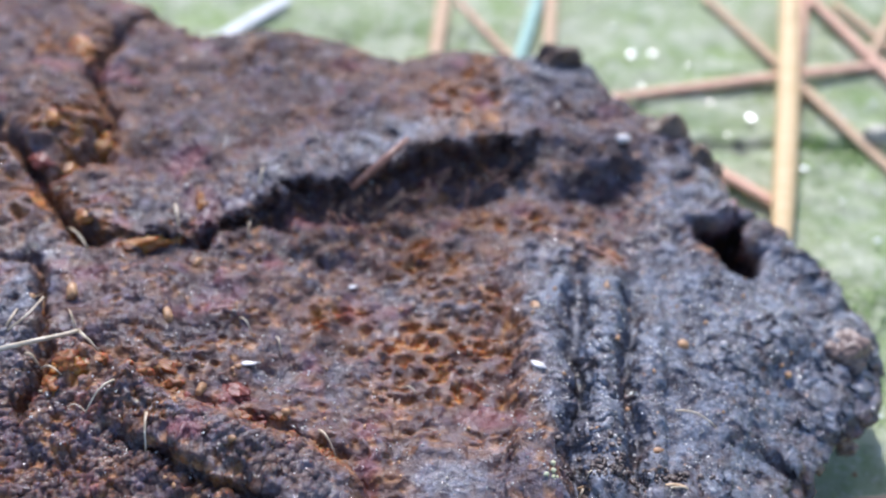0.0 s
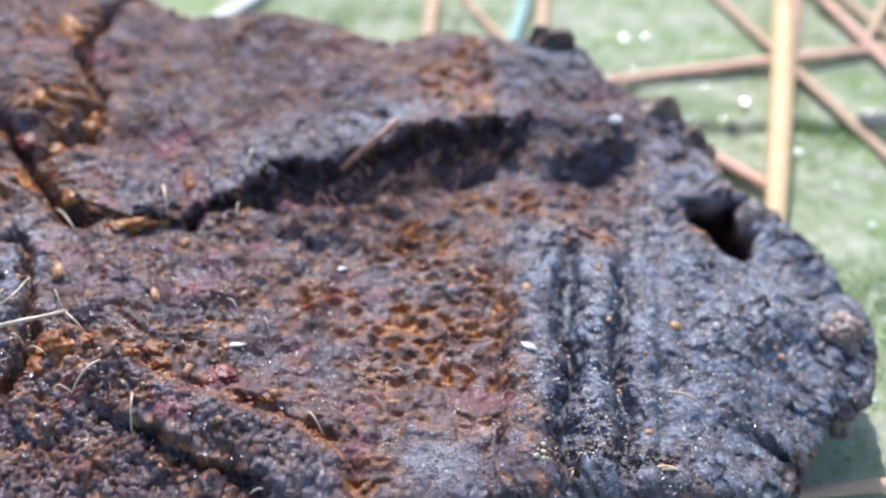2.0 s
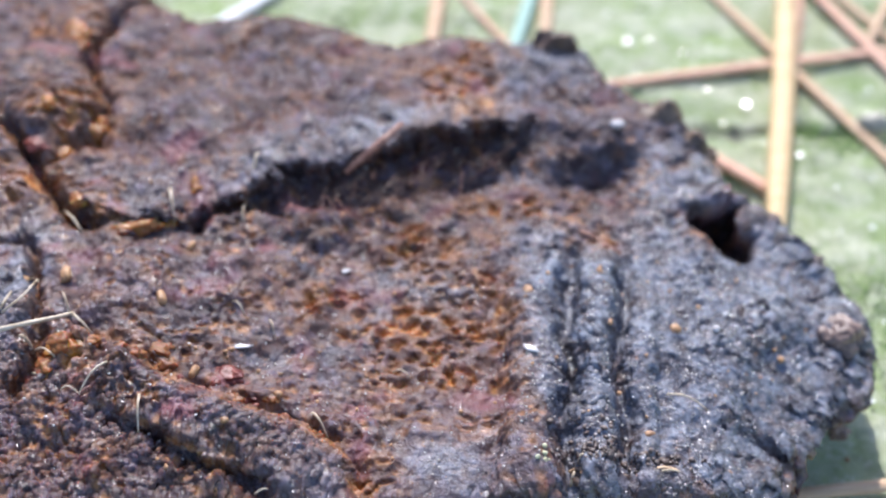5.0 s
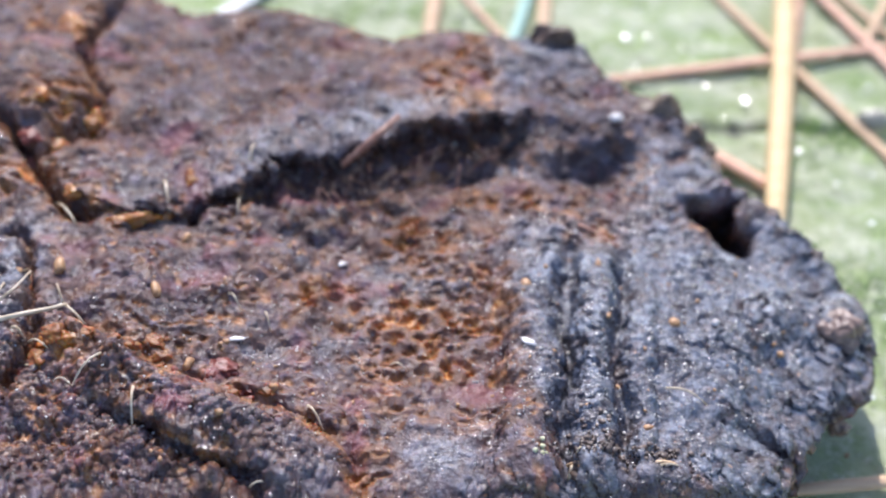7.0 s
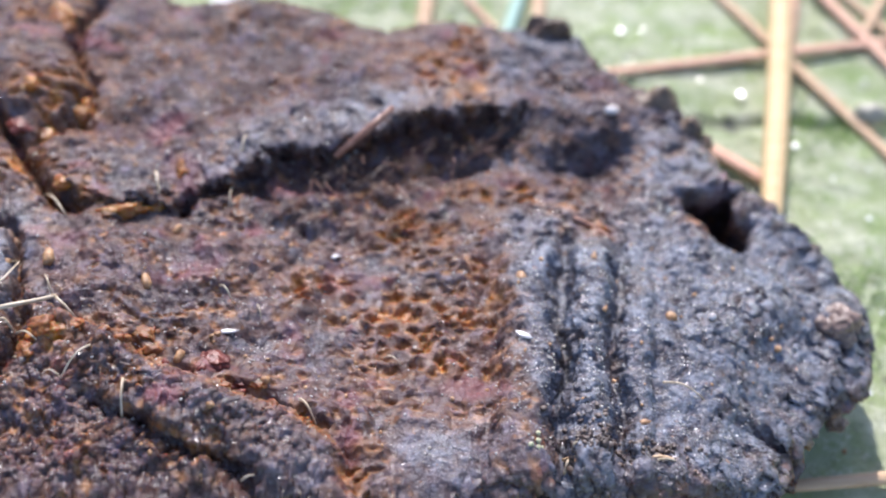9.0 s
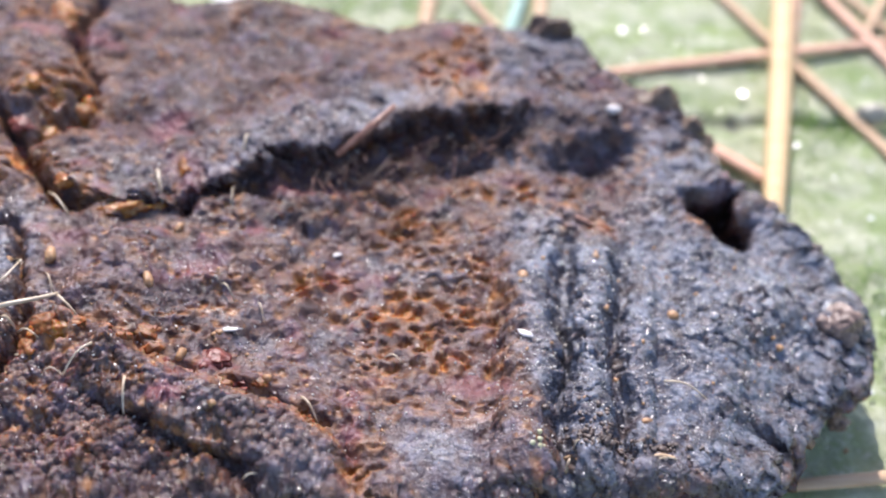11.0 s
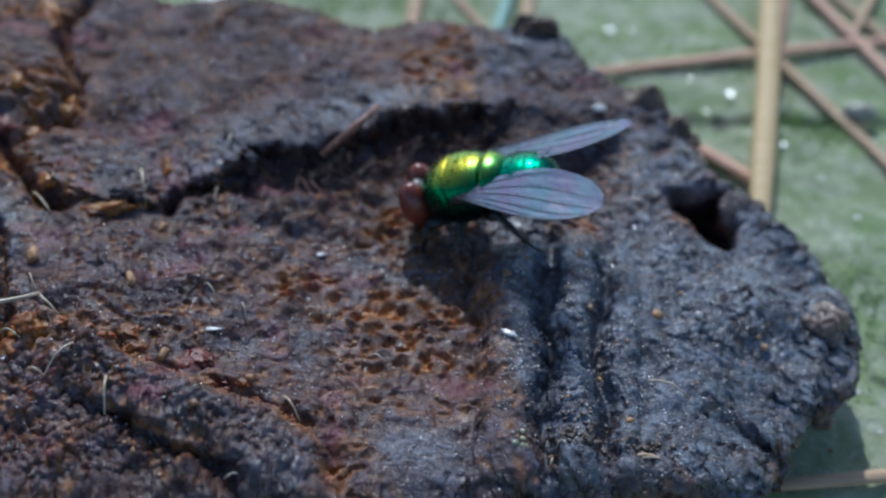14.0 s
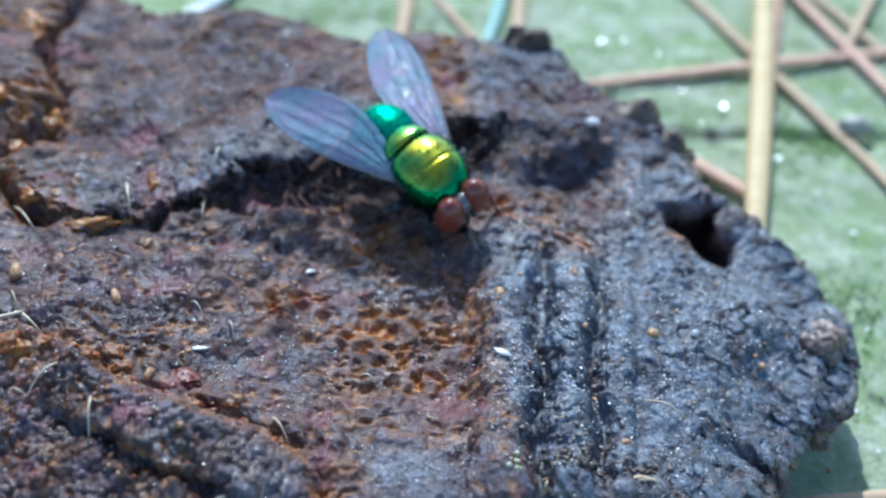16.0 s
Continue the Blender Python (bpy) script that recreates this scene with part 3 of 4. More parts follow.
tagged(part("pebble", lump(bmesh.new(), (*(31.4, 22.9), 0.4), (1.3, 0.9, 0.8), 4, 0.25, 3), STONE), "small rounded tan pebble on mossy concrete", "pebble")


def moss(places, seed):
    """Short tufts of pointed leaves over patches of the ground."""
    r2 = np.random.default_rng(seed)
    verts, faces = [], []
    for c, rx, ry, n in places:
        for _ in range(n):
            x, y, a = c[0] + r2.normal(0, rx), c[1] + r2.normal(0, ry), r2.uniform(0, 6.3)
            h, w, lean = r2.uniform(0.2, 0.5), r2.uniform(0.06, 0.14), r2.uniform(0.1, 0.3)
            dx, dy, b = math.cos(a), math.sin(a), len(verts)
            verts += [(x - dy * w, y + dx * w, -0.3), (x + dy * w, y - dx * w, -0.3), (x + dx * w, y + dy * w, -0.3), (x + dx * lean, y + dy * lean, h - 0.3)]
            faces += [(b, b + 1, b + 3), (b + 1, b + 2, b + 3), (b + 2, b, b + 3)]
    return part("moss", mesh_of("moss", np.array(verts) * MM, faces), MOSS)


tagged(moss([((28.1, 6.9), 1.6, 1.6, 260), ((27.9, 0.9), 1.0, 1.5, 90), ((33.9, 36.5), 1.5, 1.5, 160), ((26.8, 21.0), 0.7, 2.0, 120), ((28.9, 21.6), 1.0, 1.0, 90), ((-6.9, 36.9), 2.0, 1.0, 120), ((24.3, 10.1), 0.5, 1.0, 60)], 4),
       "patches of short green moss on the concrete", "moss", kind="stuff")


# ---- bits in and on the lump ----
def on_top(p, up=0.0):
    return (p[0], p[1], top_at(*p) + up)


CHUNK = plain_material("dark_clod", (0.05, 0.028, 0.018), (0.17, 0.095, 0.06), 1.5, 0.4, 0.3)
BROWN = plain_material("brown_clod", (0.07, 0.043, 0.026), (0.24, 0.155, 0.10), 1.5, 0.4, 0.3)
CRUMB = plain_material("brown_crumb", (0.045, 0.028, 0.022), (0.19, 0.13, 0.10), 0.6, 0.4, 0.2)
SEED = plain_material("tan_seed", (0.26, 0.12, 0.045), (0.52, 0.29, 0.13), 2.5, 0.42, 0.2)
AMBER = plain_material("amber_fruit_skin", (0.12, 0.036, 0.008), (0.30, 0.115, 0.026), 1.6, 0.38, 0.3, Subsurface_Weight=0.6, Subsurface_Scale=0.0006, Specular_IOR_Level=0.3)
BRIGHT = plain_material("orange_fruit_skin", (0.20, 0.065, 0.006), (0.46, 0.19, 0.02), 1.6, 0.34, 0.3, Subsurface_Weight=0.6, Subsurface_Scale=0.0008, Coat_Weight=0.15)
RED = plain_material("red_fruit_skin", (0.10, 0.014, 0.01), (0.24, 0.05, 0.025), 2.0, 0.35, 0.3)
HAIR = plain_material("pale_hair", (0.45, 0.33, 0.2), (0.72, 0.6, 0.45), 1.0, 0.3, 0.0)
ROOT = plain_material("brown_rootlet", (0.05, 0.025, 0.016), (0.16, 0.085, 0.05), 1.0, 0.4, 0.0)
SPLINT = plain_material("russet_splinter", (0.20, 0.08, 0.05), (0.42, 0.22, 0.15), 1.2, 0.4, 0.1)
WHITE = plain_material("white_flake", (0.45, 0.40, 0.38), (0.7, 0.66, 0.64), 2.0, 0.25, 0.05)
GLINT = plain_material("pale_glint", (0.35, 0.30, 0.25), (0.75, 0.72, 0.68), 0.7, 0.15, 0.0)
LICHEN = plain_material("yellow_crumb", (0.45, 0.42, 0.22), (0.7, 0.68, 0.45), 3.0, 0.6, 0.1)
NODULE = plain_material("tan_nodule", (0.11, 0.07, 0.055), (0.30, 0.20, 0.155), 1.6, 0.35, 0.3)


def bead(name, p, radii, material, seed, label="", sink=0.3, turn=0.0, rough=0.2, sub=2):
    x, y, z = on_top(p)
    return part(name, lump(bmesh.new(), (x, y, z + radii[2] * (0.75 - 2 * sink)), radii, seed, rough, sub, turn), material, dung, label)


def strand(name, pts, width, material, lift=0.3, label=""):
    """A hair or rootlet that arches over the surface between places of the plan."""
    knots = [Vector(on_top(p, 0.12)) for p in pts]
    line = []
    for a, b in zip(knots, knots[1:]):
        line += [a.lerp(b, k / 6) + Vector((0, 0, lift * math.sin(math.pi * k / 6))) for k in range(6)]
    line.append(knots[-1])
    n = len(line)
    return part(name, tube(bmesh.new(), line, [width / 2 * (1 - 0.6 * i / n) for i in range(n)], 5), material, dung, label)


# clods on the far rim
bead("clod", (7.4, 21.6), (1.4, 0.9, 1.2), CHUNK, 3, "dark clod on the rim", 0.0, 0.2, 0.5, 4)
bead("clod", (16.0, 12.4), (1.7, 1.1, 1.5), BROWN, 5, "brown crumbling clod on the rim", 0.24, -0.5, 0.55, 4)
bead("clod", (14.3, 14.4), (1.6, 1.1, 1.3), BROWN, 8, "", 0.26, 0.4, 0.5, 3)
bead("nodule", (23.6, -2.4), (1.5, 1.5, 1.2), NODULE, 6, "brown rounded nodule in the crust", 0.62, 0.3, 0.3, 5)
bead("nodule", (24.6, -4.4), (0.9, 0.9, 0.9), NODULE, 9, "pale tan nodule on the edge", 0.3, 0.6, 0.4, 4)
bead("nodule", (23.4, -7.2), (0.6, 0.5, 0.5), NODULE, 11, "pale tan nodule on the edge", 0.2, 0.1, 0.5, 4)
# seeds and fruit skins along the crack and beside the lobes
for p, r, a in (((-13.9, -9.6), (0.32, 0.6, 0.3), -0.3), ((-16.2, -4.7), (0.35, 0.75, 0.3), 0.35), ((-21.9, -2.9), (0.4, 0.8, 0.4), 0.1), ((-24.1, -3.6), (0.35, 0.3, 0.25), 0),
                ((13.3, -4.7), (0.42, 0.45, 0.3), 0), ((19.6, -5.3), (0.3, 0.28, 0.22), 0), ((-9.2, -10.9), (0.3, 0.35, 0.25), 0.3), ((-11.6, -14.4), (0.25, 0.3, 0.2), 0.7),
                ((11.1, -12.6), (0.4, 0.22, 0.2), 0.2), ((4.8, -2.5), (0.4, 0.4, 0.15), 0), ((-5.3, -4.9), (0.25, 0.25, 0.2), 0), ((-15.1, 0.3), (0.25, 0.5, 0.2), -0.5),
                ((12.4, -15.6), (0.9, 0.5, 0.35), 0.3), ((-25.3, 9.8), (0.25, 0.3, 0.25), 0)):
    r = tuple(c * 0.85 for c in r)
    bead("seed", p, r, SEED, r[1] * 10, "", 0.36, a, 0.35)
for p, r, a in (((-22.1, 10.4), (0.9, 1.2, 0.7), 0.3), ((-24.6, 18.5), (0.9, 1.6, 0.7), 0.5), ((-23.8, 7.8), (0.9, 0.9, 0.6), 0), ((-18.7, 1.8), (1.3, 0.7, 0.5), 0.25), ((-19.3, 1.2), (0.7, 0.5, 0.4), 0),
                ((-20.9, -9.1), (0.9, 0.9, 0.6), 0), ((-21.7, -10.4), (0.7, 0.9, 0.5), 0.4), ((-19.4, -8.9), (0.7, 0.6, 0.5), 0), ((-16.1, -8.3), (1.1, 0.5, 0.4), -0.5), ((-15.3, 5.5), (0.5, 0.8, 0.5), 0.2),
                ((-23.4, -3.5), (0.5, 0.9, 0.5), 0), ((-11.6, -11.2), (0.8, 0.45, 0.35), -0.5), ((-9.6, -11.1), (0.6, 0.4, 0.3), -0.4), ((9.5, 2.8), (1.0, 0.45, 0.3), -0.5), ((-15.7, -7.9), (0.6, 0.4, 0.3), 0)):
    bead("fruit_skin", p, (r[0] * 0.8, r[1] * 0.8, r[2] * 0.55), AMBER, r[0] * 9, "amber-brown scrap of fruit skin", 0.55, a, 0.45, 4)
for p, r, a in (((-12.1, -9.5), (0.9, 0.6, 0.4), -0.4), ((-25.3, 8.0), (0.8, 0.9, 0.5), 0), ((-25.2, 6.6), (0.7, 0.6, 0.5), 0), ((-22.7, -10.0), (0.7, 0.6, 0.5), 0)):
    bead("fruit_skin", p, (r[0], r[1], r[2] * 0.6), RED, r[0] * 7, "dark red scrap of fruit skin", 0.5, a, 0.45, 4)
bead("flake", (4.8, -7.3), (0.5, 0.2, 0.05), WHITE, 2, "small white shiny flake", -0.3, -0.5, 0.5)
bead("flake", (-6.1, 0.1), (0.4, 0.16, 0.05), WHITE, 4, "small white shiny flake", -0.2, 0.2, 0.4)
bead("flake", (-11.6, -7.5), (0.7, 0.14, 0.05), WHITE, 9, "small white shiny flake", -0.2, 0.1, 0.4)
bead("flake", (15.7, -4.6), (0.25, 0.25, 0.2), WHITE, 5, "small white shiny flake", 0, 0, 0.3)
bead("flake", (11.1, 12.2), (0.5, 0.4, 0.2), WHITE, 7, "small white shiny flake", 0, 0, 0.3)
for k in range(16):
    bead("crumb", ((5.2, -15.7)[0] + rng.normal(0, 0.3), (5.2, -15.7)[1] + rng.normal(0, 0.8)), (0.14, 0.16, 0.12), LICHEN, k, "", 0.1, k, 0.4)
for p, r, a in (((-22.2, 10.4), (0.95, 1.1, 1.0), 0.3), ((-24.7, 19.5), (0.8, 1.4, 0.6), 0.5), ((-18.6, 1.7), (1.5, 0.55, 0.5), 0.2), ((-16.8, 2.4), (0.8, 0.45, 0.4), 0.4), ((-15.3, 5.2), (0.45, 0.8, 0.5), 0.1),
                ((-23.9, 7.7), (0.7, 0.6, 0.5), 0), ((-24.9, 10.3), (0.5, 0.5, 0.4), 0), ((-22.1, 3.5), (0.6, 0.6, 0.4), 0), ((-20.3, -9.3), (0.6, 0.55, 0.5), 0), ((-21.6, -9.1), (0.5, 0.5, 0.4), 0)):
    bead("fruit_skin", p, r, BRIGHT, r[0] * 5, "orange translucent scrap of fruit skin", 0.6, a, 0.4, 4)
for k in range(18):
    p, q = [((-18.2, -9.1), (-14.0, -10.1)), ((-14.0, -10.1), (-10.2, -11.3)), ((-10.2, -11.3), (-6.8, -13.3))][k % 3]
    u = rng.uniform(0, 1)
    size = rng.uniform(0.22, 0.5)
    bead("fruit_pulp", (p[0] + (q[0] - p[0]) * u + rng.normal(0, 0.35), p[1] + (q[1] - p[1]) * u + rng.normal(0, 0.3)), (size * 1.1, size * 0.8, size * 0.6), (AMBER, RED, AMBER)[k % 3], k, "glossy lump of fruit pulp", 0.55, rng.uniform(0, 3), 0.4, 3)
# splinter across the recess, hairs and rootlets
part("splinter", tube(bmesh.new(), [(-2.7, 9.3, 12.4), (-4.3, 8.0, 11.6), (-6.2, 6.7, 10.6)], [0.16, 0.26, 0.18], 6), SPLINT, dung, "russet wood splinter leaning across the recess")
strand("splinter", [(8.2, 2.9), (9.3, 2.7), (10.2, 1.2)], 0.4, SPLINT, 0.05, "thin russet wood splinter")
for pts, w in (([(-23.5, -8.2), (-22.8, -8.5), (-21.2, -10.0)], 0.2), ([(-24.8, -6.5), (-23.8, -2.7)], 0.16), ([(-23.9, 5.5), (-24.3, 5.3)], 0.2),
               ([(-23.4, 3.7), (-21.5, 0.7)], 0.18), ([(-16.8, 4.6), (-16.3, 2.4)], 0.24), ([(-12.3, 4.6), (-12.3, 2.6)], 0.16), ([(-11.8, 5.9), (-11.6, 7.5)], 0.22), ([(-22.7, -9.9), (-20.8, -12.0)], 0.18),
               ([(6.6, -15.9), (6.9, -15.1), (7.3, -14.7)], 0.2), ([(4.0, -16.8), (4.4, -17.3)], 0.2), ([(5.4, -17.0), (6.2, -16.0)], 0.2), ([(-7.3, -12.0), (-6.4, -13.3)], 0.18), ([(-16.3, -12.6), (-16.2, -14.5)], 0.18),
               ([(-3.0, -7.8), (-2.0, -8.5)], 0.14), ([(-12.2, -4.2), (-11.4, -5.3)], 0.14), ([(-21.2, -5.9), (-21.8, -4.5)], 0.16), ([(-18.2, -10.7), (-19.6, -12.3), (-20.7, -11.8)], 0.14), ([(-10.1, -5.1), (-9.7, -6.4)], 0.14),
               ([(12.4, -9.5), (14.6, -10.4)], 0.16), ([(-9.9, -17.8), (-8.8, -17.6)], 0.12), ([(16.6, -14.3), (19.0, -12.8)], 0.2), ([(11.0, -15.2), (13.0, -14.8)], 0.16)):
    strand("hair", pts, w, HAIR, 0.5)
part("hair", tube(bmesh.new(), [(-25.1, -8.7, 13.0), (-22.9, -7.9, 12.9), (-21.5, -7.2, 12.6), (-20.8, -6.5, 12.2)], [0.15, 0.14, 0.12, 0.1], 6), HAIR, dung, "stiff straw-coloured hair")
part("hair", tube(bmesh.new(), [(-20.9, -6.5, 12.2), (-20.2, -7.1, 12.0), (-19.5, -7.7, 11.5)], [0.1, 0.08, 0.05], 6), HAIR, dung, "stiff straw-coloured hair")
part("hair", tube(bmesh.new(), [(-24.5, -7.2, 13.0), (-23.6, -6.0, 13.0), (-23.1, -4.3, 12.6)], [0.07, 0.07, 0.04], 6), HAIR, dung)
for pts, w in (([(10.4, -15.1), (12.9, -14.7)], 0.36), ([(16.6, -14.2), (19.2, -12.6)], 0.42), ([(14.1, -15.0), (16.7, -14.8)], 0.3), ([(11.5, -15.6), (13.2, -15.7)], 0.5), ([(6.6, -15.0), (8.3, -15.7)], 0.24), ([(15.4, -14.4), (16.3, -13.9)], 0.24)):
    strand("straw", pts, w * 0.8, TAN, 0.6, "broken bit of tan straw")
for k in range(100):
    u = rng.uniform(0, 1)
    a = Vector((-7.7, 5.2, 10.6)).lerp(Vector((7.2, 9.9, 10.6)), u) + Vector((rng.normal(0, 0.8), rng.normal(0, 0.8), rng.normal(-0.4, 0.4)))
    way = Vector((rng.normal(0, 1.8), -rng.uniform(0.2, 2.6), -rng.uniform(0.0, 1.4)))
    bow = Vector((rng.normal(0, 0.12), rng.normal(0, 0.12), rng.normal(0, 0.12)))
    w = rng.uniform(0.014, 0.036)
    part("rootlet", tube(bmesh.new(), [a + way * q + bow * math.sin(math.pi * q) for q in (0, 0.2, 0.4, 0.6, 0.8, 1)], [w, w, w, w * 0.9, w * 0.7, w * 0.4], 5), (ROOT, ROOT, ROOT, ROOT, SPLINT)[k % 5], dung)


def scatter(name, places, size, material, seed, sub=1):
    """Loose crumbs and glint bits, too many to count, as one mesh."""
    r2 = np.random.default_rng(seed)
    verts, faces = [], []
    ball = bmesh.new()
    bmesh.ops.create_icosphere(ball, subdivisions=sub, radius=1)
    bv, bf = np.array([v.co[:] for v in ball.verts]), [[v.index for v in f.verts] for f in ball.faces]
    ball.free()
    for x, y in places:
        r = size * r2.lognormal(0, 0.3) * r2.uniform(0.6, 1.2, 3)
        a = r2.uniform(0, 6.3)
        k = bv * (1 + r2.normal(0, 0.28, (len(bv), 1))) * r
        k = np.stack([k[:, 0] * math.cos(a) - k[:, 1] * math.sin(a), k[:, 0] * math.sin(a) + k[:, 1] * math.cos(a), k[:, 2]], 1)
        k[:, 2] = np.minimum(k[:, 2], 0.45 * r[2])
        base = len(verts)
        verts += list((k + np.array([x, y, top_at(x, y) + r[2] * 0.3])) * MM)
        faces += [[base + i for i in f] for f in bf]
    return part(name, mesh_of(name, verts, faces), material, dung)


def spread(n, c, rx, ry, seed):
    r2 = np.random.default_rng(seed)
    return [(c[0] + np.clip(r2.normal(0, rx), -2 * rx, 2 * rx), c[1] + np.clip(r2.normal(0, ry), -2 * ry, 2 * ry)) for _ in range(n)]


# pale flat-topped bits added to act as sparkle on the wet surface
tagged(scatter("glint_bits", spread(900, (14.3, -7.0), 5.5, 6.5, 3) + spread(400, (6.1, -8.8), 2.2, 6, 4) + spread(260, (-14.7, -10.5), 9, 6, 5) + spread(160, (9.7, 12.4), 4, 4, 6) + spread(320, (-8.0, 12.0), 9, 5, 14) + spread(320, (-7.0, -4.0), 8, 6, 15), 0.055, GLINT, 5), kind="stuff")
tagged(scatter("debris", spread(1100, (14.3, -15.7), 3.6, 0.9, 8) + spread(160, (8.0, -14.9), 1.2, 1.6, 9), 0.14, CRUMB, 6), kind="stuff")
tagged(scatter("speckle", spread(90, (-9.0, -7.1), 10, 7, 12) + spread(40, (13.5, -5.3), 6, 6, 13), 0.12, SEED, 7), kind="stuff")


# ---- the fly ----
def fly_green(name, shaded, green, gold, shine):
    """Metallic cuticle; darker flanks and patchy gold highlights along the back are painted in by height."""
    s = Shader(name)
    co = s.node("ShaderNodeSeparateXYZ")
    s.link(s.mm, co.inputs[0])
    # shade of the flanks put into the colour, lighter towards the top
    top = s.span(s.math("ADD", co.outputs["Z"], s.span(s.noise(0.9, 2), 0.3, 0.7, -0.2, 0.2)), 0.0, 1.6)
    base = s.mix(top, shaded, green)
    # golden highlight of the back mixed into the colour near the top
    highlight = s.math("MULTIPLY", s.span(co.outputs["Z"], 1.05, 1.65), s.span(s.noise(0.4, 1), 0.36, 0.56, 0.25, shine))
    base = s.mix(highlight, base, gold)
    return s.done(Base_Color=base, Metallic=1.0, Roughness=s.span(s.noise(3, 3), 0.3, 0.7, 0.22, 0.32), Normal=s.bump(s.noise(0.9, 1), 0.10, 0.5), Coat_Weight=0.2, Coat_Roughness=0.18)


def wing_material():
    s = Shader("clear_wing_membrane")
    ripple = s.noise(0.8, 3, 0.5, s.stretched(0.45, 1.9, 1))
    pleats = s.bump(ripple, 0.3, 0.8, s.bump(s.noise(5, 2), 0.04, 0.5))
    s.done(Base_Color=s.mix(s.span(s.noise(0.45, 2), 0.4, 0.6), (0.60, 0.53, 0.74), (0.46, 0.66, 0.76)), Roughness=0.26, Metallic=0.0, Normal=pleats, Thin_Film_Thickness=s.span(ripple, 0.3, 0.7, 240, 560), Thin_Film_IOR=1.7, Specular_IOR_Level=1.0)
    clear = s.node("ShaderNodeBsdfTransparent")
    clear.inputs[0].default_value = (0.86, 0.85, 0.88, 1)
    mixed = s.node("ShaderNodeMixShader")
    mixed.inputs[0].default_value = 0.32
    s.link(clear.outputs[0], mixed.inputs[1]), s.link(s.bsdf.outputs[0], mixed.inputs[2])
    s.link(mixed.outputs[0], s.nt.nodes["Material Output"].inputs[0])
    return s.mat


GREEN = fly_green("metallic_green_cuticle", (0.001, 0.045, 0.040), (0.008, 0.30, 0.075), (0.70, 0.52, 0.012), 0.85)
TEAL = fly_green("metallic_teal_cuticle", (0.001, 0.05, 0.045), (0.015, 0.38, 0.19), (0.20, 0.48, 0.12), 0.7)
WING = wing_material()
EYE = plain_material("brick_red_eye", (0.15, 0.028, 0.016), (0.23, 0.055, 0.03), 6.0, 0.26, 0.03, Coat_Weight=0.3)
FACE = plain_material("silvery_face", (0.06, 0.045, 0.04), (0.26, 0.23, 0.23), 2.0, 0.35, 0.03)
BLACK = plain_material("black_bristly_cuticle", (0.008, 0.008, 0.009), (0.03, 0.028, 0.026), 3.0, 0.3, 0.05)
VEIN = plain_material("brown_wing_vein", (0.03, 0.024, 0.025), (0.09, 0.07, 0.07), 2.0, 0.35, 0.0)


def barrel(bm, stations, rings=36, square=2.0):
    """A body of rounded cross-sections: x, z of the centre, half width, half height (mm)."""
    loops = []

    def bent(v):
        return math.copysign(abs(v) ** (2 / square), v)

    for x, z, w, h in stations:
        loops.append([bm.verts.new((x * MM, w * bent(math.cos(2 * math.pi * k / rings)) * MM, (z + h * bent(math.sin(2 * math.pi * k / rings))) * MM)) for k in range(rings)])
    for a, b in zip(loops, loops[1:]):
        for k in range(rings):
            bm.faces.new((a[k], a[(k + 1) % rings], b[(k + 1) % rings], b[k]))
    bm.faces.new(loops[0][::-1]), bm.faces.new(loops[-1])
    bmesh.ops.recalc_face_normals(bm, faces=bm.faces)
    return bm


def oval(x0, x1, z, w, h, n=18, creases=(), power=0.5, depth=0.07):
    """Stations of an egg between x0 and x1, with shallow sutures."""
    out = []
    for i in range(n + 1):
        u = 0.5 - 0.5 * math.cos(math.pi * i / n)
        k = max(1 - (2 * u - 1) ** 2, 0.0) ** power
        x = x0 + (x1 - x0) * u
        for c in creases:
            k *= 1 - depth * math.exp(-((x - c) / 0.08) ** 2)
        out.append((x, z, max(w * k, 0.02), max(h * k, 0.02)))
    return out


BACK = [(-1.6, 1.30, 1.20), (-1.3, 1.62, 1.45), (-0.8, 1.86, 1.66), (-0.2, 1.96, 1.76), (0.4, 1.96, 1.76), (1.0, 1.86, 1.64), (1.6, 1.60, 1.36), (2.0, 1.28, 1.06), (2.35, 0.80, 0.68)]


def back_piece(x0, x1, n=20, soft=0.16, inset=1.0, crease=9.0):
    """Stations of a plate of the thorax between x0 and x1, its rims rolled in."""
    xs, ws, hs = zip(*BACK)
    out = []
    for i in range(n + 1):
        u = i / n
        x = x0 + (x1 - x0) * (0.5 - 0.5 * math.cos(math.pi * u))
        edge = min(x - x0, x1 - x) / soft
        k = inset * (0.90 + 0.10 * math.sqrt(max(1 - max(1 - edge, 0) ** 2, 0))) * (1 - 0.045 * math.exp(-((x - crease) / 0.06) ** 2))
        out.append((x, 0.0, float(np.interp(x, xs, ws)) * k, float(np.interp(x, xs, hs)) * k))
    return out


fly = tagged(new("greenbottle_fly"), "metallic green bottle fly with red eyes and clear wings", "fly")
fly.scale = (1.1, 1.1, 1.1)
part("thorax_core", barrel(bmesh.new(), back_piece(-1.6, 2.3, 24, 0.2, 0.90), square=2.3), BLACK, fly, "black seams between the green plates")
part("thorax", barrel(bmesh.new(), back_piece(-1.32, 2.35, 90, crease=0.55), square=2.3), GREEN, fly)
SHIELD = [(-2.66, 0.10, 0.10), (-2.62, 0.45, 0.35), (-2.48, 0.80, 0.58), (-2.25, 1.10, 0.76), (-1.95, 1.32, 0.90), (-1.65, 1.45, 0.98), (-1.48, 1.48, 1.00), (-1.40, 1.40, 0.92)]
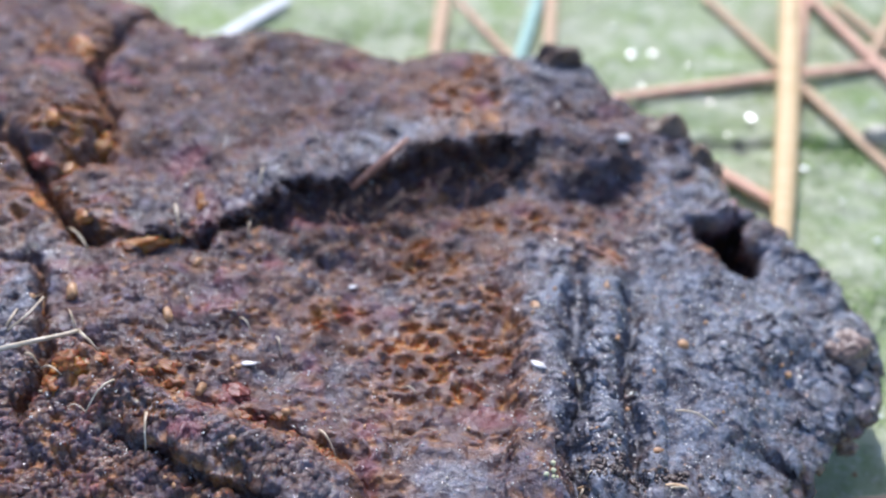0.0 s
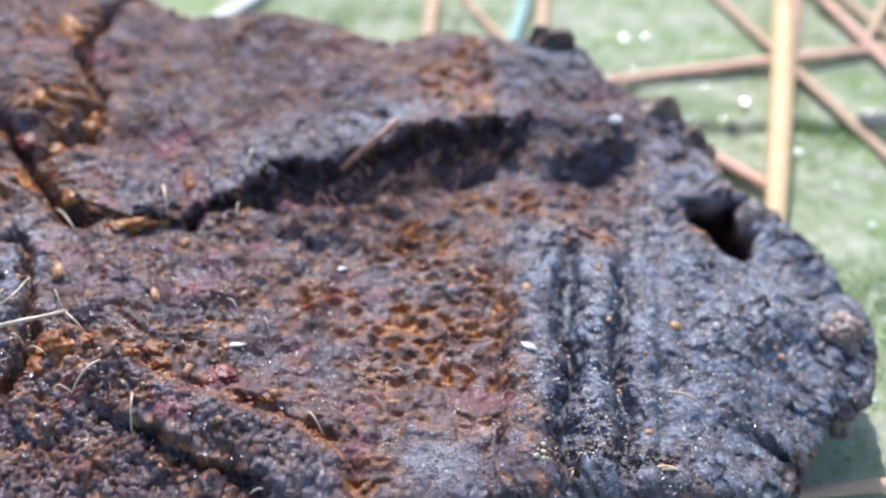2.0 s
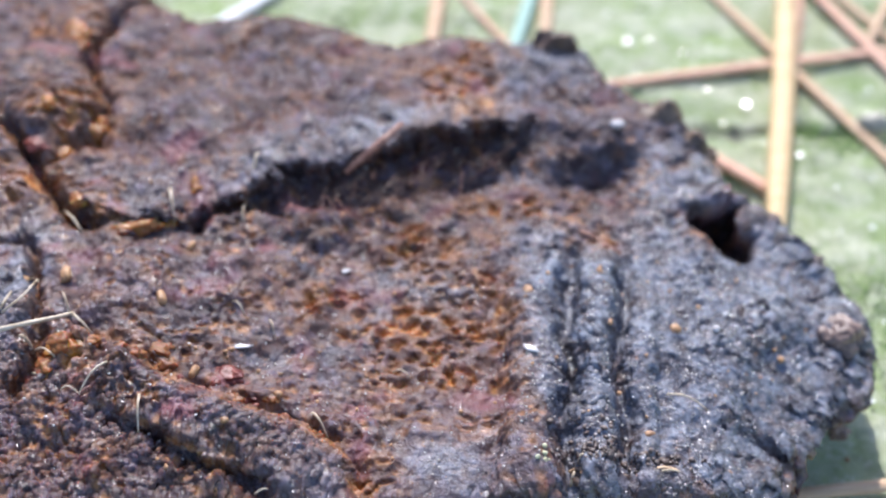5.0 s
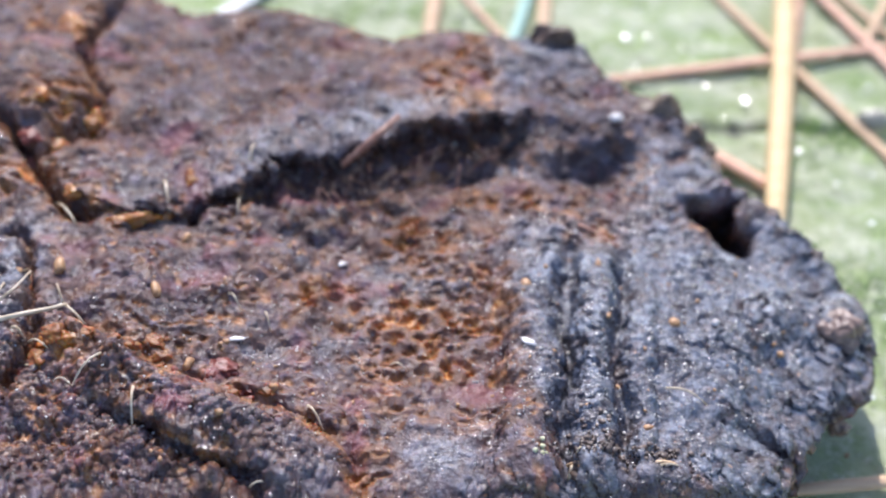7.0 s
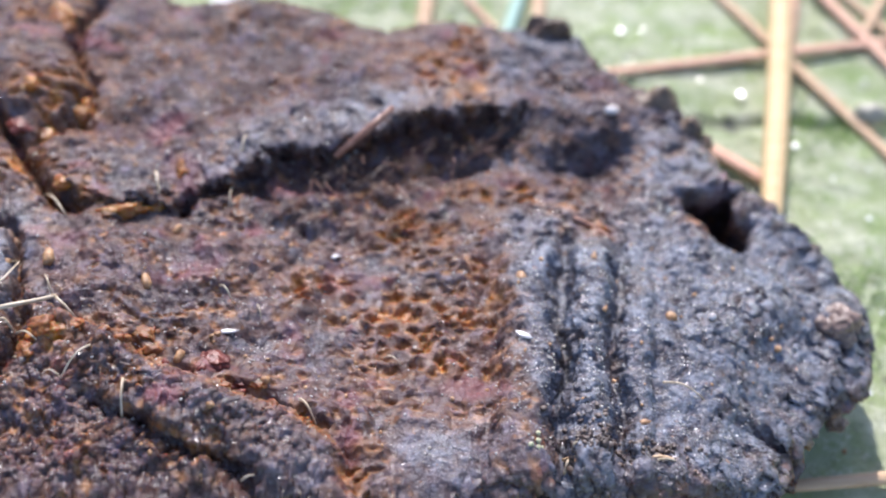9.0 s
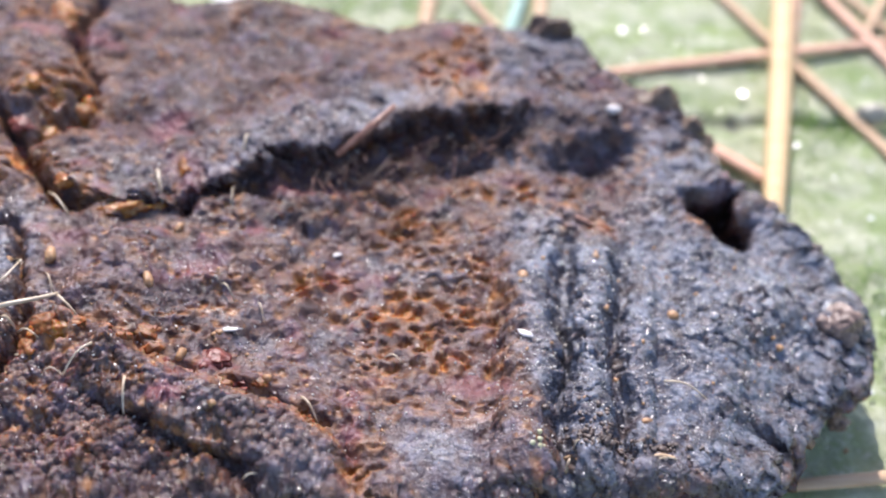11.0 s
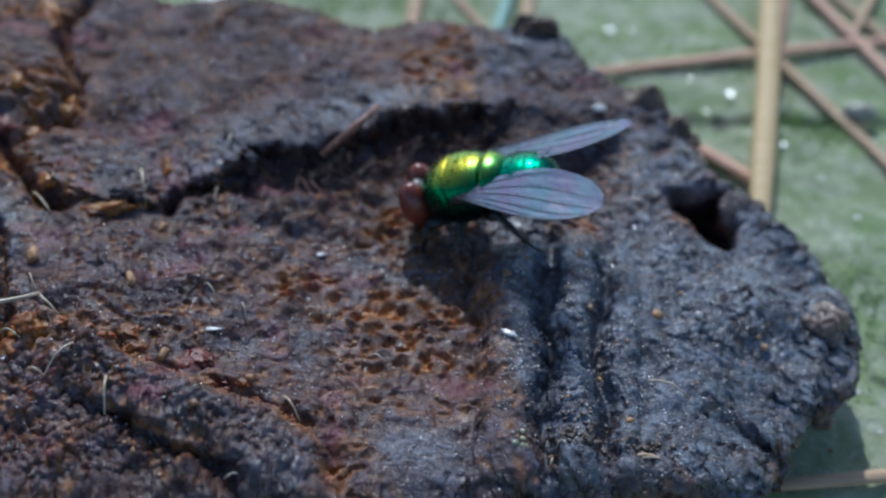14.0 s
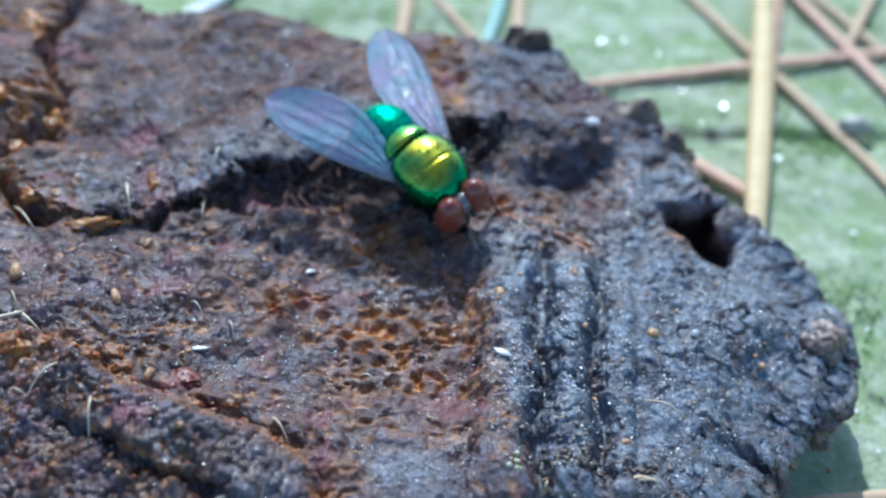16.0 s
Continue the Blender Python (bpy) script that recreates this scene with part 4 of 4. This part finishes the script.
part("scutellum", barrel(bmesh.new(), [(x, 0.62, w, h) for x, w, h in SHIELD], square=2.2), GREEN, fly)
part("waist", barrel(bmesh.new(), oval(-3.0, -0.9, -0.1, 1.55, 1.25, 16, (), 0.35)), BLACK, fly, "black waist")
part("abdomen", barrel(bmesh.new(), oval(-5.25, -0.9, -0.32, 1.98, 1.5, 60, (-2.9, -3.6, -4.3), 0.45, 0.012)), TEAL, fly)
head = part("head", barrel(bmesh.new(), oval(2.1, 3.34, -0.35, 1.15, 1.2, 18, (), 0.42)), FACE, fly, "silvery face")
for s in (1, -1):
    part("eye", lump(bmesh.new(), (2.76, 0.86 * s, -0.08), (0.80, 0.86, 1.34), 1, 0.0, 4, -0.22 * s), EYE, head, "brick-red compound eye")
    part("antenna", tube(bmesh.new(), [(3.25, 0.14 * s, 0.05), (3.5, 0.2 * s, -0.2), (3.5, 0.24 * s, -0.7)], [0.06, 0.11, 0.05]), BLACK, head, "dark antenna")
    part("cheek", lump(bmesh.new(), (2.6, 0.55 * s, -1.15), (0.45, 0.4, 0.35), 2, 0.1, 3), BLACK, head, "black cheek")
    part("wing_root", lump(bmesh.new(), (-0.35, 1.78 * s, 0.45), (0.75, 0.3, 0.35), 3, 0.25, 3), BLACK, fly, "dark base of the wing")
    part("squama", lump(bmesh.new(), (-1.25, 1.5 * s, 0.25), (0.6, 0.55, 0.14), 5, 0.15, 3, 0.4 * s), FACE, fly, "pale scale under the wing base")
part("proboscis", tube(bmesh.new(), [(2.75, 0, -1.2), (2.85, 0, -1.8), (3.0, 0, -2.3)], [0.28, 0.2, 0.3], 8), BLACK, head, "black proboscis")

HINGE = {1: (0.2, 1.7, 0.75), -1: (0.2, -1.7, 0.75)}
SPAN = 9.0
wings = {}


def wing_edge(u):
    """Outer and inner edge of the wing at a share of its length."""
    full = 3.3
    if u < 0.58:
        width, outer = full * math.sin(math.pi / 2 * u / 0.58) ** 0.9, 0.4 * math.sin(math.pi / 2 * u / 0.58)
    else:
        width = full * math.sqrt(max(1 - ((u - 0.58) / 0.42) ** 2, 0.0))
        outer = 0.4 - 0.48 * (full - width)
    return outer, outer - width


for s in (1, -1):
    bm = bmesh.new()
    n, m = 26, 10
    sheets = []
    for layer in (0.012, -0.012):
        rows = []
        for i in range(n + 1):
            u = math.sin(math.pi / 2 * i / n)
            o, q = wing_edge(min(max(u, 0.004), 0.996))
            rows.append([bm.verts.new((-SPAN * u * MM, s * (o + (q - o) * j / m) * MM, (layer + 0.10 * math.sin(5 * j / m + 2 * u) * u + 0.25 * u * u) * MM)) for j in range(m + 1)])
        for a, b in zip(rows, rows[1:]):
            for j in range(m):
                bm.faces.new((a[j], a[j + 1], b[j + 1], b[j]))
        sheets.append(rows)
    bmesh.ops.recalc_face_normals(bm, faces=bm.faces)
    wing = part("wing", bm, WING, fly, "clear iridescent veined wing")
    wings[s] = wing
    for f0, f1, u0, u1, w in ((0.0, 0.0, 0.0, 0.94, 0.10), (0.12, 0.04, 0.02, 0.7, 0.05), (0.25, 0.12, 0.05, 0.93, 0.05), (0.4, 0.36, 0.08, 0.95, 0.05), (0.55, 0.66, 0.1, 0.86, 0.045), (0.75, 0.95, 0.1, 0.6, 0.04)):
        line = []
        for i in range(13):
            u = u0 + (u1 - u0) * i / 12
            o, q = wing_edge(min(max(u, 0.004), 0.996))
            j = f0 + (f1 - f0) * i / 12
            line.append((-SPAN * u, s * (o + (q - o) * j), 0.03 + 0.10 * math.sin(5 * j + 2 * u) * u + 0.25 * u * u))
        part("vein", tube(bmesh.new(), line, [w * 0.5 * (1 - 0.5 * i / 12) for i in range(13)], 5), VEIN, wing, "dark wing vein")
    wing.location = Vector(HINGE[s]) * MM
    # legs: thigh, shin and foot
    for hip, knee, ankle, toe in (((1.2, 0.9, -1.2), (2.1, 1.9, -0.9), (2.8, 2.2, -2.3), (3.3, 2.3, -2.75)), ((0.2, 1.0, -1.3), (0.1, 2.6, -0.8), (-0.4, 3.1, -2.3), (-0.3, 3.8, -2.75)),
                                  ((-0.9, 0.9, -1.3), (-2.2, 2.2, -0.7), (-3.3, 2.6, -2.2), (-4.1, 2.9, -2.75))):
        hip, knee, ankle, toe = [(p[0], p[1] * s, p[2]) for p in (hip, knee, ankle, toe)]
        leg = part("leg", tube(bmesh.new(), [hip, tuple((Vector(hip) + Vector(knee)) / 2), knee], [0.28, 0.34, 0.20], 8), BLACK, fly, "black bristly leg")
        part("shin", tube(bmesh.new(), [knee, tuple((Vector(knee) + Vector(ankle)) / 2), ankle], [0.19, 0.16, 0.13], 8), BLACK, leg)
        part("foot", tube(bmesh.new(), [ankle, tuple((Vector(ankle) + Vector(toe)) / 2 + Vector((0, 0, -0.1))), toe], [0.09, 0.08, 0.07], 6), BLACK, leg)
# bristles on the thorax and abdomen
bm = bmesh.new()
for k in range(120):
    x, a = rng.uniform(-5.2, 2.0), rng.uniform(0.1, math.pi - 0.1)
    w, h, c, z, half = (1.95, 1.75, 0.3, 0.0, 2.3) if x > -1.5 else (1.9, 1.5, -3.55, -0.3, 2.0)
    k2 = max(1 - ((x - c) / half) ** 2, 0.05) ** 0.45
    p = Vector((x, w * k2 * math.cos(a), z + h * k2 * math.sin(a)))
    way = Vector((-0.5, 0.6 * math.cos(a), 0.6 * math.sin(a)))
    tube(bm, [p, p + way * 0.3, p + way * 0.5 + Vector((-0.1, 0, 0))], [0.022, 0.015, 0.006], 4)
tagged(part("bristles", bm, BLACK, fly, "fine black bristles"), kind="stuff")


def motions():
    """The fly drops in, hops across the lump and settles by the recess."""
    rows = [
        (0.0, pose(0.070, 0.022, 0.0031, 0, 0, 150)),
        (12.75, pose(0.070, 0.022, 0.0031, 0, 0, 150)),
        (12.9, pose(0.060, 0.026, 0.024, 0, 0, -150)),
        (13.0, pose(0.0380, 0.0080, 0.0200, 0, 0, -95)),
        (13.07, pose(0.0214, 0.0045, 0.0121, 8.0, -6.3, -80.6)),
        (13.1, pose(0.0212, 0.0043, 0.0120, 8.0, -6.3, -82.6)),
        (13.13, pose(0.0210, 0.0042, 0.0119, 7.0, -6.0, -84.6)),
        (13.2, pose(0.0178, 0.0029, 0.0109, -2.9, -2.7, -125.3)),
        (13.3, pose(0.0148, -0.0004, 0.0114, 7.8, -6.8, -158.1)),
        (13.4, pose(0.0138, 0.0006, 0.0116, 8.0, 2.0, -168.0)),
        (13.5, pose(0.0078, 0.0034, 0.0128, 10.0, 14.0, 178.0)),
        (13.6, pose(0.0043, 0.0026, 0.0121, 12.6, 25.5, 163.6)),
        (13.8, pose(0.0042, 0.0026, 0.0121, 11.0, 25.0, 164.0)),
        (13.9, pose(0.0027, 0.0024, 0.0120, 4.5, 21.8, 167.4)),
        (14.1, pose(0.0023, 0.0024, 0.0120, 4.5, 21.0, 167.6)),
        (14.2, pose(-0.0015, 0.0030, 0.0120, 5.7, 15.1, 168.1)),
        (14.3, pose(-0.0024, 0.0029, 0.0121, -2.0, 14.0, 169.0)),
        (14.4, pose(-0.0054, 0.0016, 0.0126, -13.8, 8.6, 171.3)),
        (14.5, pose(-0.0055, 0.0016, 0.0126, -13.8, 8.6, 171.3)),
        (14.6, pose(-0.0048, 0.0027, 0.0138, -7.2, -9.1, 134.5)),
        (14.7, pose(-0.0101, 0.0126, 0.0136, 5.0, 9.3, 112.2)),
        (14.8, pose(-0.0093, 0.0164, 0.0141, 3.8, 8.2, 93.9)),
        (14.9, pose(-0.0095, 0.0166, 0.0141, 3.8, 8.2, 90.0)),
        (15.0, pose(-0.0031, 0.0170, 0.0138, 2.3, 9.6, 27.4)),
        (15.1, pose(-0.0030, 0.0171, 0.0138, 2.3, 9.6, 27.4)),
        (15.2, pose(-0.0045, 0.0140, 0.0142, -13.6, -17.7, -28.6)),
        (15.3, pose(-0.0040, 0.0106, 0.0144, 7.4, 14.3, -53.0)),
        (15.4, pose(0.0002, 0.0059, 0.0122, 7.0, 19.0, -45.5)),
        (15.6, pose(0.0003, 0.0057, 0.0121, 9.0, 17.0, -46.0)),
        (16.0, pose(0.0007, 0.0052, 0.0118, 12.9, 12.3, -46.7)),
    ]
    walk(fly, rows)
    # seconds, then spread and lift of the left and of the right wing
    beats = [(0.0, 18, -3, 18, -3), (12.75, 18, -3, 18, -3), (12.9, 55, 10, 55, 10), (13.0, 50, 10, 50, 10), (13.1, 30, 4, 25, -3), (13.2, 40, 8, 30, 8), (13.3, 15, -4, 29, 2), (13.4, 25, 0, 30, 0),
             (13.5, 20, -4, 22, -4), (13.6, 31, -7, 19, -9), (13.8, 31, -7, 19, -9), (13.9, 23, -4, 17, -6), (14.1, 24, -4, 17, -6), (14.2, 31, -4, 21, -5), (14.4, 29, -3, 15, -6), (14.5, 29, -3, 15, -6),
             (14.6, 38, -7, 10, -9), (14.7, 24, -1, 24, 3), (14.8, 10, 6, 10, 6), (14.9, 10, 6, 10, 6), (15.0, 10, -3, 29, -4), (15.1, 10, -3, 29, -4), (15.2, 12, 2, 12, 2), (15.3, 40, 4, 40, 4), (15.4, 24, -4, 22, -3), (16.0, 24, -8, 20, 0)]
    for s in (1, -1):
        hinge = [c * MM for c in HINGE[s]]
        walk(wings[s], [(t, pose(*hinge, -12 * s, b if s > 0 else d, -(a if s > 0 else c) * s)) for t, a, b, c, d in beats])


motions()
